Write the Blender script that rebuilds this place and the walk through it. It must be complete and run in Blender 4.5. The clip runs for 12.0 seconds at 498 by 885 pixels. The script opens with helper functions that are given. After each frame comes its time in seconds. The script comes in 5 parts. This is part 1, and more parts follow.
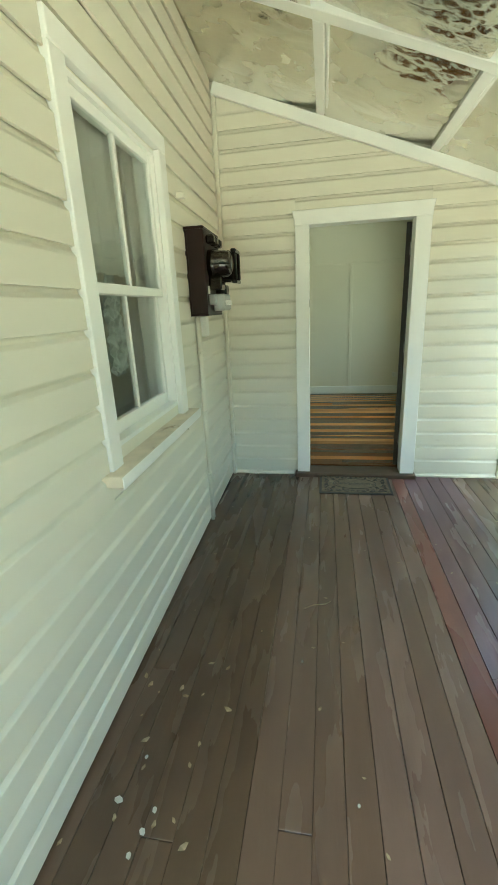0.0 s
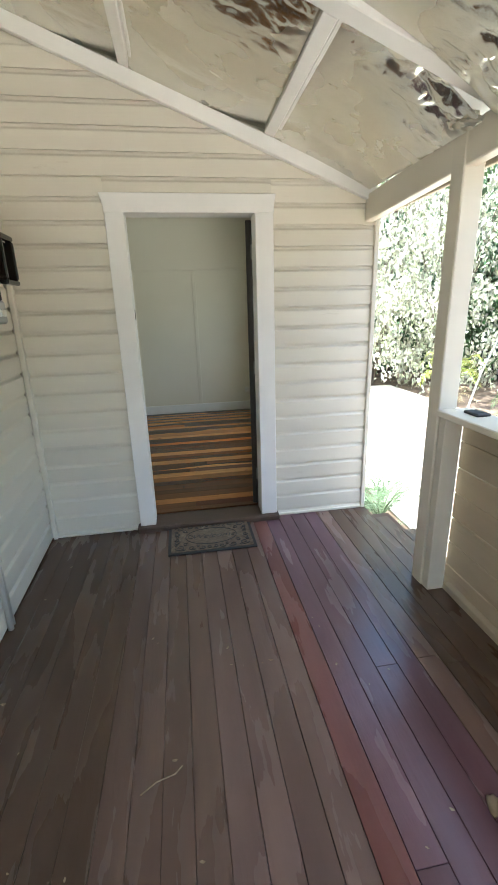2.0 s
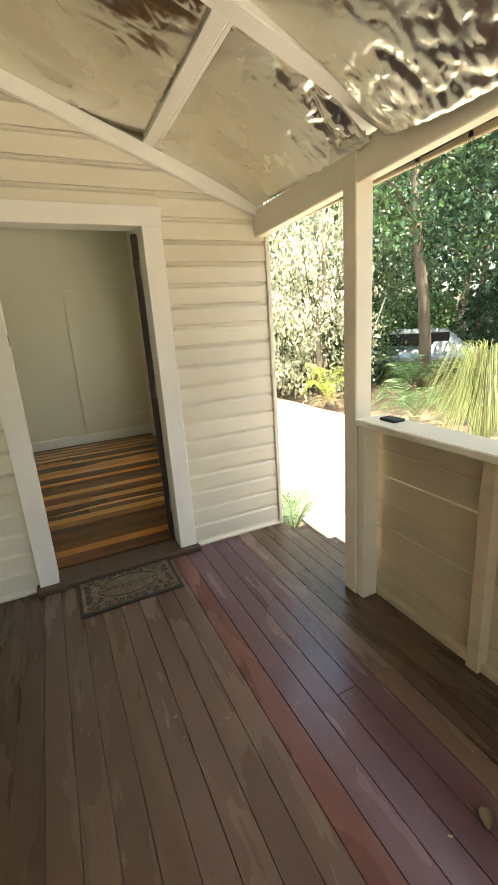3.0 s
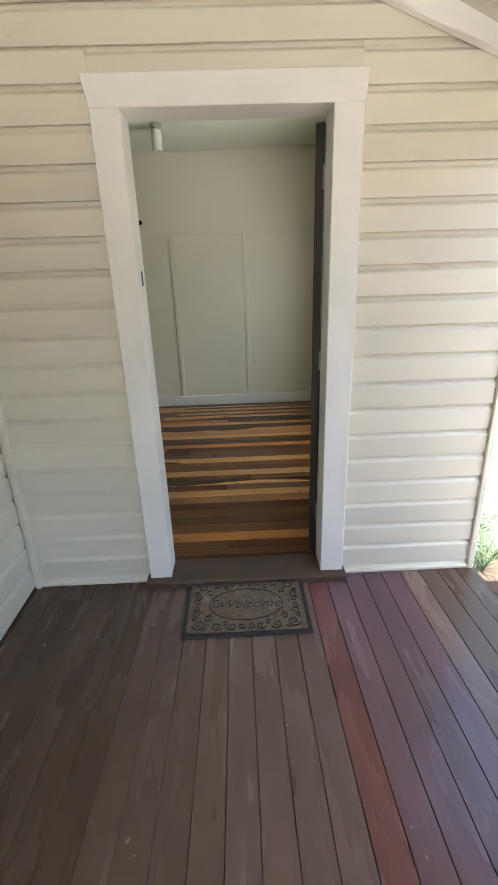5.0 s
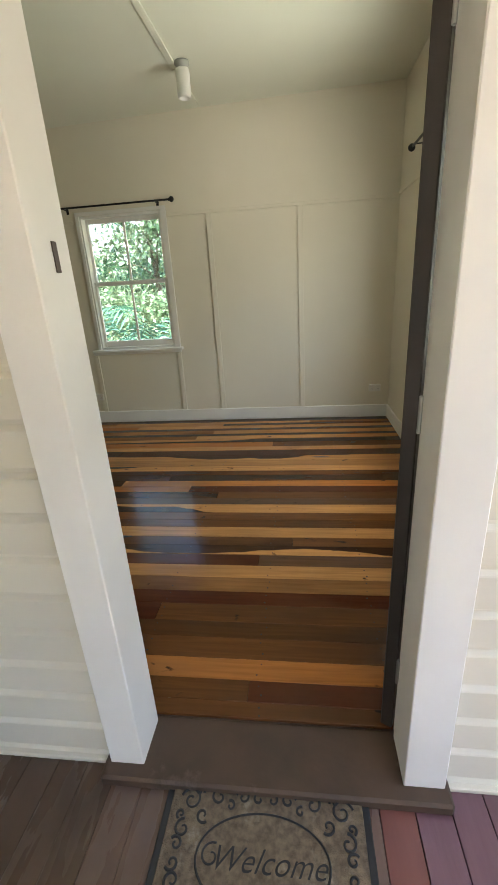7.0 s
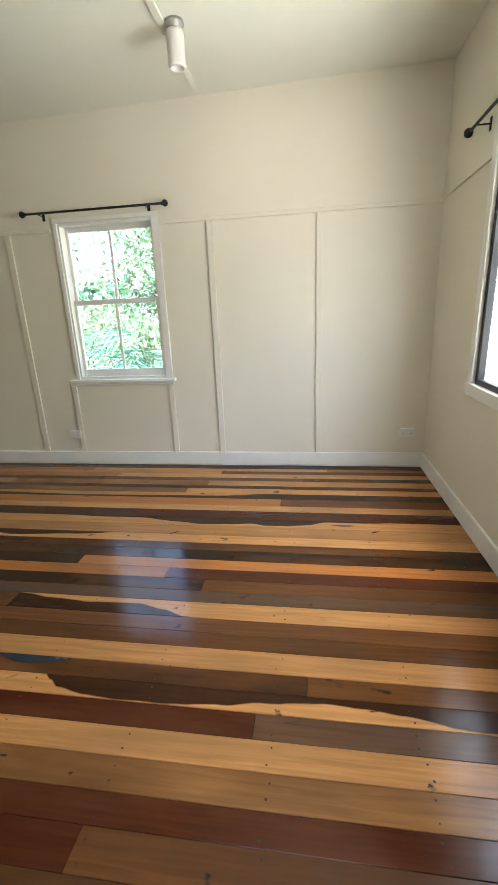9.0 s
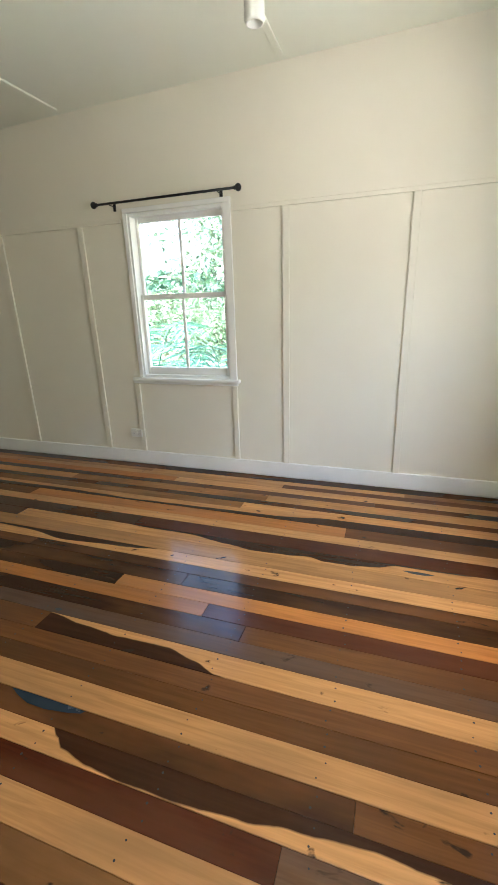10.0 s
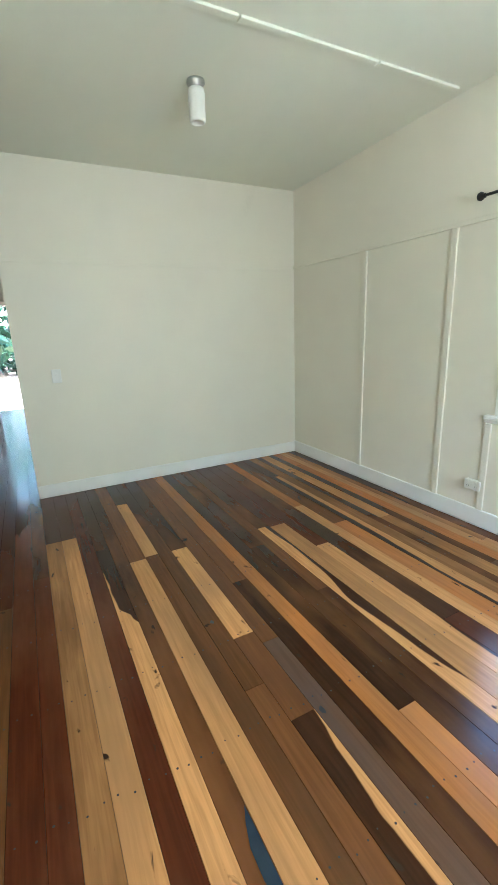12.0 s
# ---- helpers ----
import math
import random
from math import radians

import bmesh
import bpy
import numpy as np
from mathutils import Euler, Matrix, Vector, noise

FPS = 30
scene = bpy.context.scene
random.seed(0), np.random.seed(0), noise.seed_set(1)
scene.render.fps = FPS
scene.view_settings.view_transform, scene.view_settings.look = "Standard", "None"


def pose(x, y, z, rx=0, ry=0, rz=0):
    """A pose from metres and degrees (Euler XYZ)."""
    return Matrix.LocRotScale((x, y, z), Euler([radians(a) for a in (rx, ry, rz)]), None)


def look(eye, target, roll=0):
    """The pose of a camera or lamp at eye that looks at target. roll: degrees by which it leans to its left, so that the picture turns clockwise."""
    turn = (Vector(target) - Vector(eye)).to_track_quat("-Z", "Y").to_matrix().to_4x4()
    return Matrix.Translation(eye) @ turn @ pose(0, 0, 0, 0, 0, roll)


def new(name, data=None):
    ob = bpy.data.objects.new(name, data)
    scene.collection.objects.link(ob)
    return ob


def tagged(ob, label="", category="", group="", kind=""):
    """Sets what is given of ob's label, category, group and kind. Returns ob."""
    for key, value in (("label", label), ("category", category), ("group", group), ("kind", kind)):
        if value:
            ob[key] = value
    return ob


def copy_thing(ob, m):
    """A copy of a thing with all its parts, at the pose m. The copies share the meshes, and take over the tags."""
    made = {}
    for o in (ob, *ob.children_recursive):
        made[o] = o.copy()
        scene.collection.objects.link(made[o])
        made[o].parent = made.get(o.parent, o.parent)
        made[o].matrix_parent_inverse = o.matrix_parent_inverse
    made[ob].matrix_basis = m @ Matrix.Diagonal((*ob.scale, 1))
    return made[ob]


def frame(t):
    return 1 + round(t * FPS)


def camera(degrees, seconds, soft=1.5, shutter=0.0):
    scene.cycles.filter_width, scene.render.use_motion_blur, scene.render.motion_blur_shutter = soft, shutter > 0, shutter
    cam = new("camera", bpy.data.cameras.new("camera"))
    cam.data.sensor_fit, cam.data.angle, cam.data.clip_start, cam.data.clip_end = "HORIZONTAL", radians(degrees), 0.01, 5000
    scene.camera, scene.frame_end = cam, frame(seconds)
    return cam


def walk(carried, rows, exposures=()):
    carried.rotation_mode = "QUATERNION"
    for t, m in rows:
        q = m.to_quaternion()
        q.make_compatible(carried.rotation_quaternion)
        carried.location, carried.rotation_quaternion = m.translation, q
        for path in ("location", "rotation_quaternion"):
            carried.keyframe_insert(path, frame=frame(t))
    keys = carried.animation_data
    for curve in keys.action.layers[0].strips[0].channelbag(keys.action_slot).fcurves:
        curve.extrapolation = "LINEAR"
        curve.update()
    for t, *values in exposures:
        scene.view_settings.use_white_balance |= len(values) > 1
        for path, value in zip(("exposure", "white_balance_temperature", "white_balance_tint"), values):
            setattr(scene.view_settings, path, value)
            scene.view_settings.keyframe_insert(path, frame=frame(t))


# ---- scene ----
cam = camera(61.2, 12.0)
PATH = [
    (0, (0.837, -3.621, 1.466), (0.484, -1.748, 0.861), -2.8),
    (0.5, (0.83, -3.437, 1.46), (0.698, -1.541, 0.836), -3.1),
    (1, (0.828, -3.258, 1.45), (0.861, -1.364, 0.809), -3.4),
    (1.5, (0.899, -3.022, 1.464), (1.007, -1.124, 0.843), -2.7),
    (2, (0.977, -2.839, 1.485), (1.264, -0.951, 0.89), -1.8),
    (2.5, (0.968, -2.758, 1.482), (1.694, -0.975, 0.942), -2.6),
    (3, (0.872, -2.62, 1.484), (1.671, -0.868, 0.945), -4.0),
    (3.5, (0.903, -2.428, 1.476), (1.462, -0.595, 0.904), -2.8),
    (5.5, (1.173, -1.63, 1.415), (1.122, 0.243, 0.716), -2.5),
    (6, (1.231, -1.355, 1.429), (1.087, 0.507, 0.713), -3.1),
    (6.5, (1.246, -1.13, 1.406), (1.035, 0.724, 0.688), -3.6),
    (7, (1.208, -0.86, 1.409), (0.96, 0.996, 0.707), -3.6),
    (9, (1.159, -0.058, 1.355), (0.87, 1.832, 0.767), -2.5),
    (9.5, (1.177, 0.114, 1.391), (0.831, 1.981, 0.761), -2.7),
    (10, (1.167, 0.325, 1.411), (0.536, 2.118, 0.79), -1.9),
    (10.5, (1.128, 0.42, 1.42), (0.194, 2.066, 0.775), -2.0),
    (11, (1.003, 0.553, 1.434), (-0.223, 2.012, 0.826), -2.0),
    (11.5, (0.842, 0.685, 1.431), (-0.605, 1.93, 0.833), -2.0),
    (12, (0.743, 0.807, 1.447), (-0.976, 1.687, 0.929), -2.1),
]
walk(cam, [(t, look(eye, target, roll)) for t, eye, target, roll in PATH], [(0, 2.68, 6250, -24), (0.6, 2.68, 5950, -8), (1.3, 2.62, 5850, 1), (2.4, 2.45, 5850, 4), (2.75, 2.4, 6600, 3), (3.0, 2.36, 7800, 2), (3.4, 2.36, 8300, 6), (3.8, 2.42, 6900, 6), (5.4, 2.72, 6100, 8), (6.4, 2.82, 6250, 9), (7.2, 3.1, 6600, 9), (9, 3.86, 6000, 14), (10, 3.9, 5900, 14), (10.6, 3.92, 5850, 14), (11.3, 4.35, 5600, 10), (12, 4.72, 5250, 7)])

# ==== world, light ====
world = bpy.data.worlds.new("world")
scene.world = world
world.use_nodes = True
_nt = world.node_tree
_sky = _nt.nodes.new("ShaderNodeTexSky")
_sky.sky_type = "NISHITA"
_sky.sun_disc = False
_sky.sun_elevation = radians(74)
_sky.sun_rotation = radians(172)
_sky.dust_density, _sky.ozone_density = 3.0, 0.6
_nt.links.new(_sky.outputs[0], _nt.nodes["Background"].inputs[0])
_nt.nodes["Background"].inputs[1].default_value = 0.15
sun = new("sun", bpy.data.lights.new("sun", "SUN"))
sun.data.energy, sun.data.angle, sun.data.color = 5.0, radians(0.5), (1, 0.95, 0.86)
_e, _a = radians(74), radians(172)
sun.matrix_world = look((0, 0, 30), Vector((0, 0, 30)) - Vector((math.cos(_e) * math.sin(_a), math.cos(_e) * math.cos(_a), math.sin(_e))))


def window_light(x, y, z, w, h, rz, watts):
    """Sky light that comes in through a window's opening."""
    d = bpy.data.lights.new("window_light", "AREA")
    d.shape, d.size, d.size_y, d.energy, d.color = "RECTANGLE", w, h, watts, (0.98, 1.0, 0.90)
    ob = new("window_light", d)
    ob.matrix_world = pose(x, y, z, 90, 0, rz)
    return ob


window_light(2.285, 1.75, 1.53, 1.46, 1.22, 90, 3.0)


# ==== materials ====
def material(name, colour, rough=0.6, metal=0.0, vary=0.12, scale=6.0, bump=0.15, bump_scale=60.0, stretch=(1, 1, 1),
             dark=None, dark_at=0.62, piece=0.0, spec=0.5, stain=None, stain_scale=2.0, coat=0.0, stain_soft=0.12):
    """Paint, timber, stone: a base colour with grain, patches of a second colour, and a fine relief."""
    m = bpy.data.materials.new(name)
    m.use_nodes = True
    nt = m.node_tree
    n, l = nt.nodes, nt.links
    b = n["Principled BSDF"]
    tc = n.new("ShaderNodeTexCoord")
    mp = n.new("ShaderNodeMapping")
    mp.inputs["Scale"].default_value = stretch
    oi = n.new("ShaderNodeObjectInfo")
    add = n.new("ShaderNodeVectorMath")
    comb = n.new("ShaderNodeCombineXYZ")
    mul = n.new("ShaderNodeMath")
    mul.operation, mul.inputs[1].default_value = "MULTIPLY", 37.0 if piece else 0.0
    l.new(oi.outputs["Random"], mul.inputs[0])
    for k in range(3):
        l.new(mul.outputs[0], comb.inputs[k])
    l.new(tc.outputs["Object"], add.inputs[0])
    l.new(comb.outputs[0], add.inputs[1])
    l.new(add.outputs[0], mp.inputs["Vector"])
    big = n.new("ShaderNodeTexNoise")
    big.inputs["Scale"].default_value, big.inputs["Detail"].default_value = scale, 6
    fine = n.new("ShaderNodeTexNoise")
    fine.inputs["Scale"].default_value, fine.inputs["Detail"].default_value = bump_scale, 4
    l.new(mp.outputs[0], big.inputs["Vector"])
    l.new(mp.outputs[0], fine.inputs["Vector"])
    hsv = n.new("ShaderNodeHueSaturation")
    hsv.inputs["Color"].default_value = (*colour, 1)
    rng = n.new("ShaderNodeMapRange")
    rng.inputs["From Min"].default_value, rng.inputs["From Max"].default_value = 0.3, 0.7
    rng.inputs["To Min"].default_value, rng.inputs["To Max"].default_value = 1 - vary, 1 + vary
    l.new(big.outputs[0], rng.inputs["Value"])
    last = rng.outputs[0]
    if piece:
        pr = n.new("ShaderNodeMapRange")
        pr.inputs["To Min"].default_value, pr.inputs["To Max"].default_value = 1 - piece, 1 + piece
        l.new(oi.outputs["Random"], pr.inputs["Value"])
        mm = n.new("ShaderNodeMath")
        mm.operation = "MULTIPLY"
        l.new(last, mm.inputs[0])
        l.new(pr.outputs[0], mm.inputs[1])
        last = mm.outputs[0]
    l.new(last, hsv.inputs["Value"])
    col = hsv.outputs[0]
    if stain:
        sn = n.new("ShaderNodeTexNoise")
        sn.inputs["Scale"].default_value, sn.inputs["Detail"].default_value, sn.inputs["Roughness"].default_value = stain_scale, 8, 0.65
        l.new(mp.outputs[0], sn.inputs["Vector"])
        sr = n.new("ShaderNodeMapRange")
        sr.inputs["From Min"].default_value, sr.inputs["From Max"].default_value = dark_at, dark_at + stain_soft
        l.new(sn.outputs[0], sr.inputs["Value"])
        mx = n.new("ShaderNodeMix")
        mx.data_type = "RGBA"
        mx.inputs["B"].default_value = (*stain, 1)
        l.new(sr.outputs[0], mx.inputs["Factor"])
        l.new(col, mx.inputs["A"])
        col = mx.outputs["Result"]
    l.new(col, b.inputs["Base Color"])
    rr = n.new("ShaderNodeMapRange")
    rr.inputs["From Min"].default_value, rr.inputs["From Max"].default_value = 0.3, 0.7
    rr.inputs["To Min"].default_value, rr.inputs["To Max"].default_value = max(0.03, rough - 0.08), min(1, rough + 0.08)
    l.new(big.outputs[0], rr.inputs["Value"])
    l.new(rr.outputs[0], b.inputs["Roughness"])
    b.inputs["Metallic"].default_value = metal
    b.inputs["Specular IOR Level"].default_value = spec
    b.inputs["Coat Weight"].default_value = coat
    b.inputs["Coat Roughness"].default_value = 0.12
    if bump:
        bp = n.new("ShaderNodeBump")
        bp.inputs["Strength"].default_value, bp.inputs["Distance"].default_value = bump, 0.004
        l.new(fine.outputs[0], bp.inputs["Height"])
        l.new(bp.outputs[0], b.inputs["Normal"])
    return m


CREAM = material("cream_weatherboard_paint", (0.74, 0.70, 0.59), 0.42, vary=0.04, scale=1.2, bump=0.12, bump_scale=14, stretch=(1, 1, 4),
                 piece=0.035, stain=(0.55, 0.48, 0.36), dark_at=0.66, stain_scale=1.6)
WHITE = material("white_trim_paint", (0.86, 0.85, 0.81), 0.4, vary=0.04, scale=3, bump=0.15, bump_scale=35, stain=(0.62, 0.58, 0.49), dark_at=0.70, stain_scale=5)
ROOMWALL = material("off_white_wall_paint", (0.80, 0.757, 0.64), 0.5, vary=0.02, scale=1.5, bump=0.06, bump_scale=40, stain=(0.72, 0.68, 0.57), dark_at=0.66, stain_scale=1.1)
CEIL = material("ceiling_paint", (0.79, 0.80, 0.69), 0.7, vary=0.03, scale=1.2, bump=0.05, bump_scale=40)
# Brown deck tones step lighter from the house wall: daylight's fall put in.
DECK = material("brown_deck_paint", (0.088, 0.054, 0.035), 0.27, vary=0.12, scale=3, bump=0.16, bump_scale=30, stretch=(3.0, 0.5, 3), piece=0.16,
                stain=(0.070, 0.042, 0.026), dark_at=0.42, stain_scale=2.4, stain_soft=0.34, spec=0.6)
DECKMID = material("half_lit_brown_deck_paint", (0.132, 0.084, 0.062), 0.26, vary=0.10, scale=3, bump=0.16, bump_scale=30, stretch=(3.0, 0.5, 3), piece=0.12,
                   stain=(0.112, 0.070, 0.051), dark_at=0.44, stain_scale=2.6, stain_soft=0.34, spec=0.6)
DECKLIT = material("lit_grey_brown_deck_paint", (0.160, 0.103, 0.084), 0.26, vary=0.10, scale=3, bump=0.16, bump_scale=30, stretch=(3.0, 0.5, 3), piece=0.12,
                    stain=(0.132, 0.083, 0.066), dark_at=0.44, stain_scale=2.6, stain_soft=0.34, spec=0.65)
DECKRED = material("red_brown_deck_paint", (0.190, 0.070, 0.060), 0.26, vary=0.10, scale=3, bump=0.14, bump_scale=30, stretch=(3.0, 0.5, 3), piece=0.10,
                   stain=(0.132, 0.050, 0.043), dark_at=0.44, stain_scale=2.6, stain_soft=0.34, spec=0.65)
# Plum boards, with the blue of the sky mixed into the colour.
DECKPLUM = material("plum_sky_tint_deck_paint", (0.158, 0.082, 0.102), 0.23, vary=0.10, scale=3, bump=0.14, bump_scale=30, stretch=(3.0, 0.5, 3), piece=0.20,
                    stain=(0.108, 0.056, 0.072), dark_at=0.46, stain_scale=2.6, stain_soft=0.34, spec=0.7)
SILL = material("worn_dark_sill_paint", (0.080, 0.048, 0.030), 0.62, vary=0.3, scale=6, bump=0.3, bump_scale=40, stain=(0.17, 0.12, 0.09), dark_at=0.58, stain_scale=4)
DARKDOOR = material("dark_brown_door_paint", (0.035, 0.028, 0.024), 0.4, vary=0.15, scale=3)
BLACK = material("black_iron", (0.012, 0.012, 0.013), 0.4, metal=0.3, vary=0.1)
BROWNBOX = material("dark_brown_box_paint", (0.018, 0.0075, 0.005), 0.4, spec=0.25, vary=0.3, scale=5, bump=0.2, bump_scale=20, stain=(0.07, 0.045, 0.035), dark_at=0.70, stain_scale=9)
METER = material("gloss_black_bakelite", (0.016, 0.011, 0.007), 0.12, vary=0.1, bump=0.05)
SANDSILL = material("bare_weathered_sill", (0.66, 0.58, 0.45), 0.7, vary=0.15, scale=8, bump=0.3, bump_scale=40, stretch=(1, 1, 1), stain=(0.36, 0.27, 0.18), dark_at=0.62, stain_scale=12)
STEEL = material("galvanised_grey", (0.42, 0.42, 0.40), 0.45, metal=0.6, vary=0.1)
PLASTIC = material("white_plastic", (0.80, 0.79, 0.74), 0.35, vary=0.02, bump=0.0)
RUBBER = material("black_rubber", (0.022, 0.023, 0.025), 0.6, vary=0.2, scale=20)
COIR = material("worn_coir", (0.165, 0.125, 0.085), 0.95, vary=0.35, scale=60, bump=0.9, bump_scale=260, stain=(0.29, 0.25, 0.19), dark_at=0.56, stain_scale=14)
CONCRETE = material("sunlit_pale_concrete", (0.55, 0.53, 0.48), 0.9, vary=0.1, scale=1.5, bump=0.3, bump_scale=40)
# Brown wall, darkened further: the side room's dimness is put into the colour.
SIDEWALL = material("dimmed_brown_wall", (0.11, 0.075, 0.05), 0.6, vary=0.2, scale=3, stretch=(1, 6, 0.4))
# Brownish cream, with the shade inside the porch darkened into it.
BALUS = material("shaded_cream_paint", (0.50, 0.42, 0.30), 0.55, vary=0.1, scale=2, bump=0.2, bump_scale=25, stretch=(1, 0.4, 3), stain=(0.40, 0.33, 0.22), dark_at=0.58, stain_scale=3)
SOIL = material("leaf_litter_soil", (0.13, 0.095, 0.07), 0.95, vary=0.4, scale=4, bump=0.9, bump_scale=30, stain=(0.26, 0.19, 0.13), dark_at=0.55, stain_scale=9)
BARK = material("grey_bark", (0.16, 0.13, 0.10), 0.9, vary=0.3, scale=8, bump=0.8, bump_scale=20, stretch=(1, 1, 0.3))
CAGE = material("rusty_wire", (0.08, 0.06, 0.05), 0.6, metal=0.4)
CARPAINT = material("silver_blue_car_paint", (0.30, 0.36, 0.42), 0.25, metal=0.5, vary=0.03, bump=0, coat=0.6)
TYRE = material("tyre_rubber", (0.02, 0.02, 0.02), 0.8)
LITTER = material("dry_leaf", (0.38, 0.30, 0.19), 0.8, vary=0.3, scale=30)


def foil_material():
    m = material("crumpled_silver_foil", (0.70, 0.68, 0.60), 0.26, metal=1.0, vary=0.08, scale=3, bump=0.0)
    nt = m.node_tree
    n, l = nt.nodes, nt.links
    tc = n.new("ShaderNodeTexCoord")
    mp = n.new("ShaderNodeMapping")
    mp.inputs["Scale"].default_value = (1, 1, 1)
    no = n.new("ShaderNodeTexNoise")
    no.inputs["Scale"].default_value, no.inputs["Detail"].default_value, no.inputs["Distortion"].default_value = 14.0, 5, 0.1
    l.new(tc.outputs["Object"], mp.inputs[0])
    l.new(mp.outputs[0], no.inputs[0])
    b2 = n.new("ShaderNodeBump")
    b2.inputs["Strength"].default_value, b2.inputs["Distance"].default_value = 0.16, 0.02
    l.new(no.outputs[0], b2.inputs["Height"])
    l.new(b2.outputs[0], n["Principled BSDF"].inputs["Normal"])
    return m


FOIL = foil_material()


def glass_material():
    m = bpy.data.materials.new("window_glass")
    m.use_nodes = True
    nt = m.node_tree
    n, l = nt.nodes, nt.links
    for x in list(n):
        if x.type == "BSDF_PRINCIPLED":
            n.remove(x)
    tr, gl, mix, lw = n.new("ShaderNodeBsdfTransparent"), n.new("ShaderNodeBsdfGlossy"), n.new("ShaderNodeMixShader"), n.new("ShaderNodeLayerWeight")
    tr.inputs[0].default_value = (0.95, 0.975, 0.965, 1)
    gl.inputs["Roughness"].default_value = 0.01
    lw.inputs["Blend"].default_value = 0.5
    pw, ma = n.new("ShaderNodeMath"), n.new("ShaderNodeMath")
    pw.operation, pw.inputs[1].default_value = "POWER", 5.0
    ma.operation, ma.inputs[1].default_value, ma.inputs[2].default_value = "MULTIPLY_ADD", 0.9, 0.035
    l.new(lw.outputs["Facing"], pw.inputs[0])
    l.new(pw.outputs[0], ma.inputs[0])
    l.new(ma.outputs[0], mix.inputs[0])
    l.new(tr.outputs[0], mix.inputs[1])
    l.new(gl.outputs[0], mix.inputs[2])
    l.new(mix.outputs[0], n["Material Output"].inputs[0])
    return m


GLASS = glass_material()


def leaf_material(name, colour, var=0.45):
    m = bpy.data.materials.new(name)
    m.use_nodes = True
    nt = m.node_tree
    n, l = nt.nodes, nt.links
    b = n["Principled BSDF"]
    g = n.new("ShaderNodeNewGeometry")
    h = n.new("ShaderNodeHueSaturation")
    h.inputs["Color"].default_value = (*colour, 1)
    r = n.new("ShaderNodeMapRange")
    r.inputs["To Min"].default_value, r.inputs["To Max"].default_value = 1 - var, 1 + var
    l.new(g.outputs["Random Per Island"], r.inputs["Value"])
    l.new(r.outputs[0], h.inputs["Value"])
    r2 = n.new("ShaderNodeMapRange")
    r2.inputs["To Min"].default_value, r2.inputs["To Max"].default_value = 0.46, 0.53
    l.new(g.outputs["Random Per Island"], r2.inputs["Value"])
    l.new(r2.outputs[0], h.inputs["Hue"])
    l.new(h.outputs[0], b.inputs["Base Color"])
    b.inputs["Roughness"].default_value = 0.38
    t = n.new("ShaderNodeBsdfTranslucent")
    l.new(h.outputs[0], t.inputs[0])
    mix = n.new("ShaderNodeMixShader")
    mix.inputs[0].default_value = 0.35
    l.new(b.outputs[0], mix.inputs[1])
    l.new(t.outputs[0], mix.inputs[2])
    l.new(mix.outputs[0], n["Material Output"].inputs[0])
    return m


LEAF = leaf_material("glossy_green_leaf", (0.085, 0.155, 0.062), 0.65)
LEAFDARK = leaf_material("dark_green_leaf", (0.050, 0.105, 0.058), 0.65)
LEAFPALE = leaf_material("yellow_green_leaf", (0.16, 0.24, 0.14))
GRASSY = leaf_material("strappy_leaf", (0.24, 0.28, 0.12), 0.55)
LEAFTEAL = leaf_material("blue_green_leaf", (0.085, 0.21, 0.15))
LEAFLIME = leaf_material("yellow_green_frond", (0.30, 0.36, 0.08), 0.4)
# Leaves lightened towards white: full sun's glare is put into their colour.
GLARELEAF = leaf_material("pale_glare_leaf", (0.60, 0.61, 0.48), 0.6)


# ==== mesh helpers ====
def link_mesh(name, me, mat, parent=None, label="", m=None):
    ob = new(name, me)
    if mat and not me.materials:
        me.materials.append(mat)
    if parent:
        ob.parent = parent
    if m is not None:
        ob.matrix_basis = m
    if label:
        ob["label"] = label
    return ob


def part(name, bm, mat, parent=None, label="", smooth=False, m=None):
    me = bpy.data.meshes.new(name)
    bm.to_mesh(me)
    bm.free()
    if smooth:
        for p in me.polygons:
            p.use_smooth = True
    return link_mesh(name, me, mat, parent, label, m)


def add_box(bm, x0, x1, y0, y1, z0, z1, bevel=0.0, m=None):
    vs = [bm.verts.new((x, y, z)) for z in (z0, z1) for y in (y0, y1) for x in (x0, x1)]
    fs = [bm.faces.new([vs[i] for i in q]) for q in ((0, 2, 3, 1), (4, 5, 7, 6), (0, 1, 5, 4), (2, 6, 7, 3), (0, 4, 6, 2), (1, 3, 7, 5))]
    if bevel:
        r = bmesh.ops.bevel(bm, geom=list({e for f in fs for e in f.edges}), offset=bevel, segments=1, affect="EDGES", profile=0.5)
        vs = list({v for f in r["faces"] for v in f.verts} | {v for v in vs if v.is_valid})
    if m is not None:
        bmesh.ops.transform(bm, matrix=m, verts=[v for v in vs if v.is_valid])
    return bm


def box(x0, x1, y0, y1, z0, z1, bevel=0.0, m=None):
    return add_box(bmesh.new(), x0, x1, y0, y1, z0, z1, bevel, m)


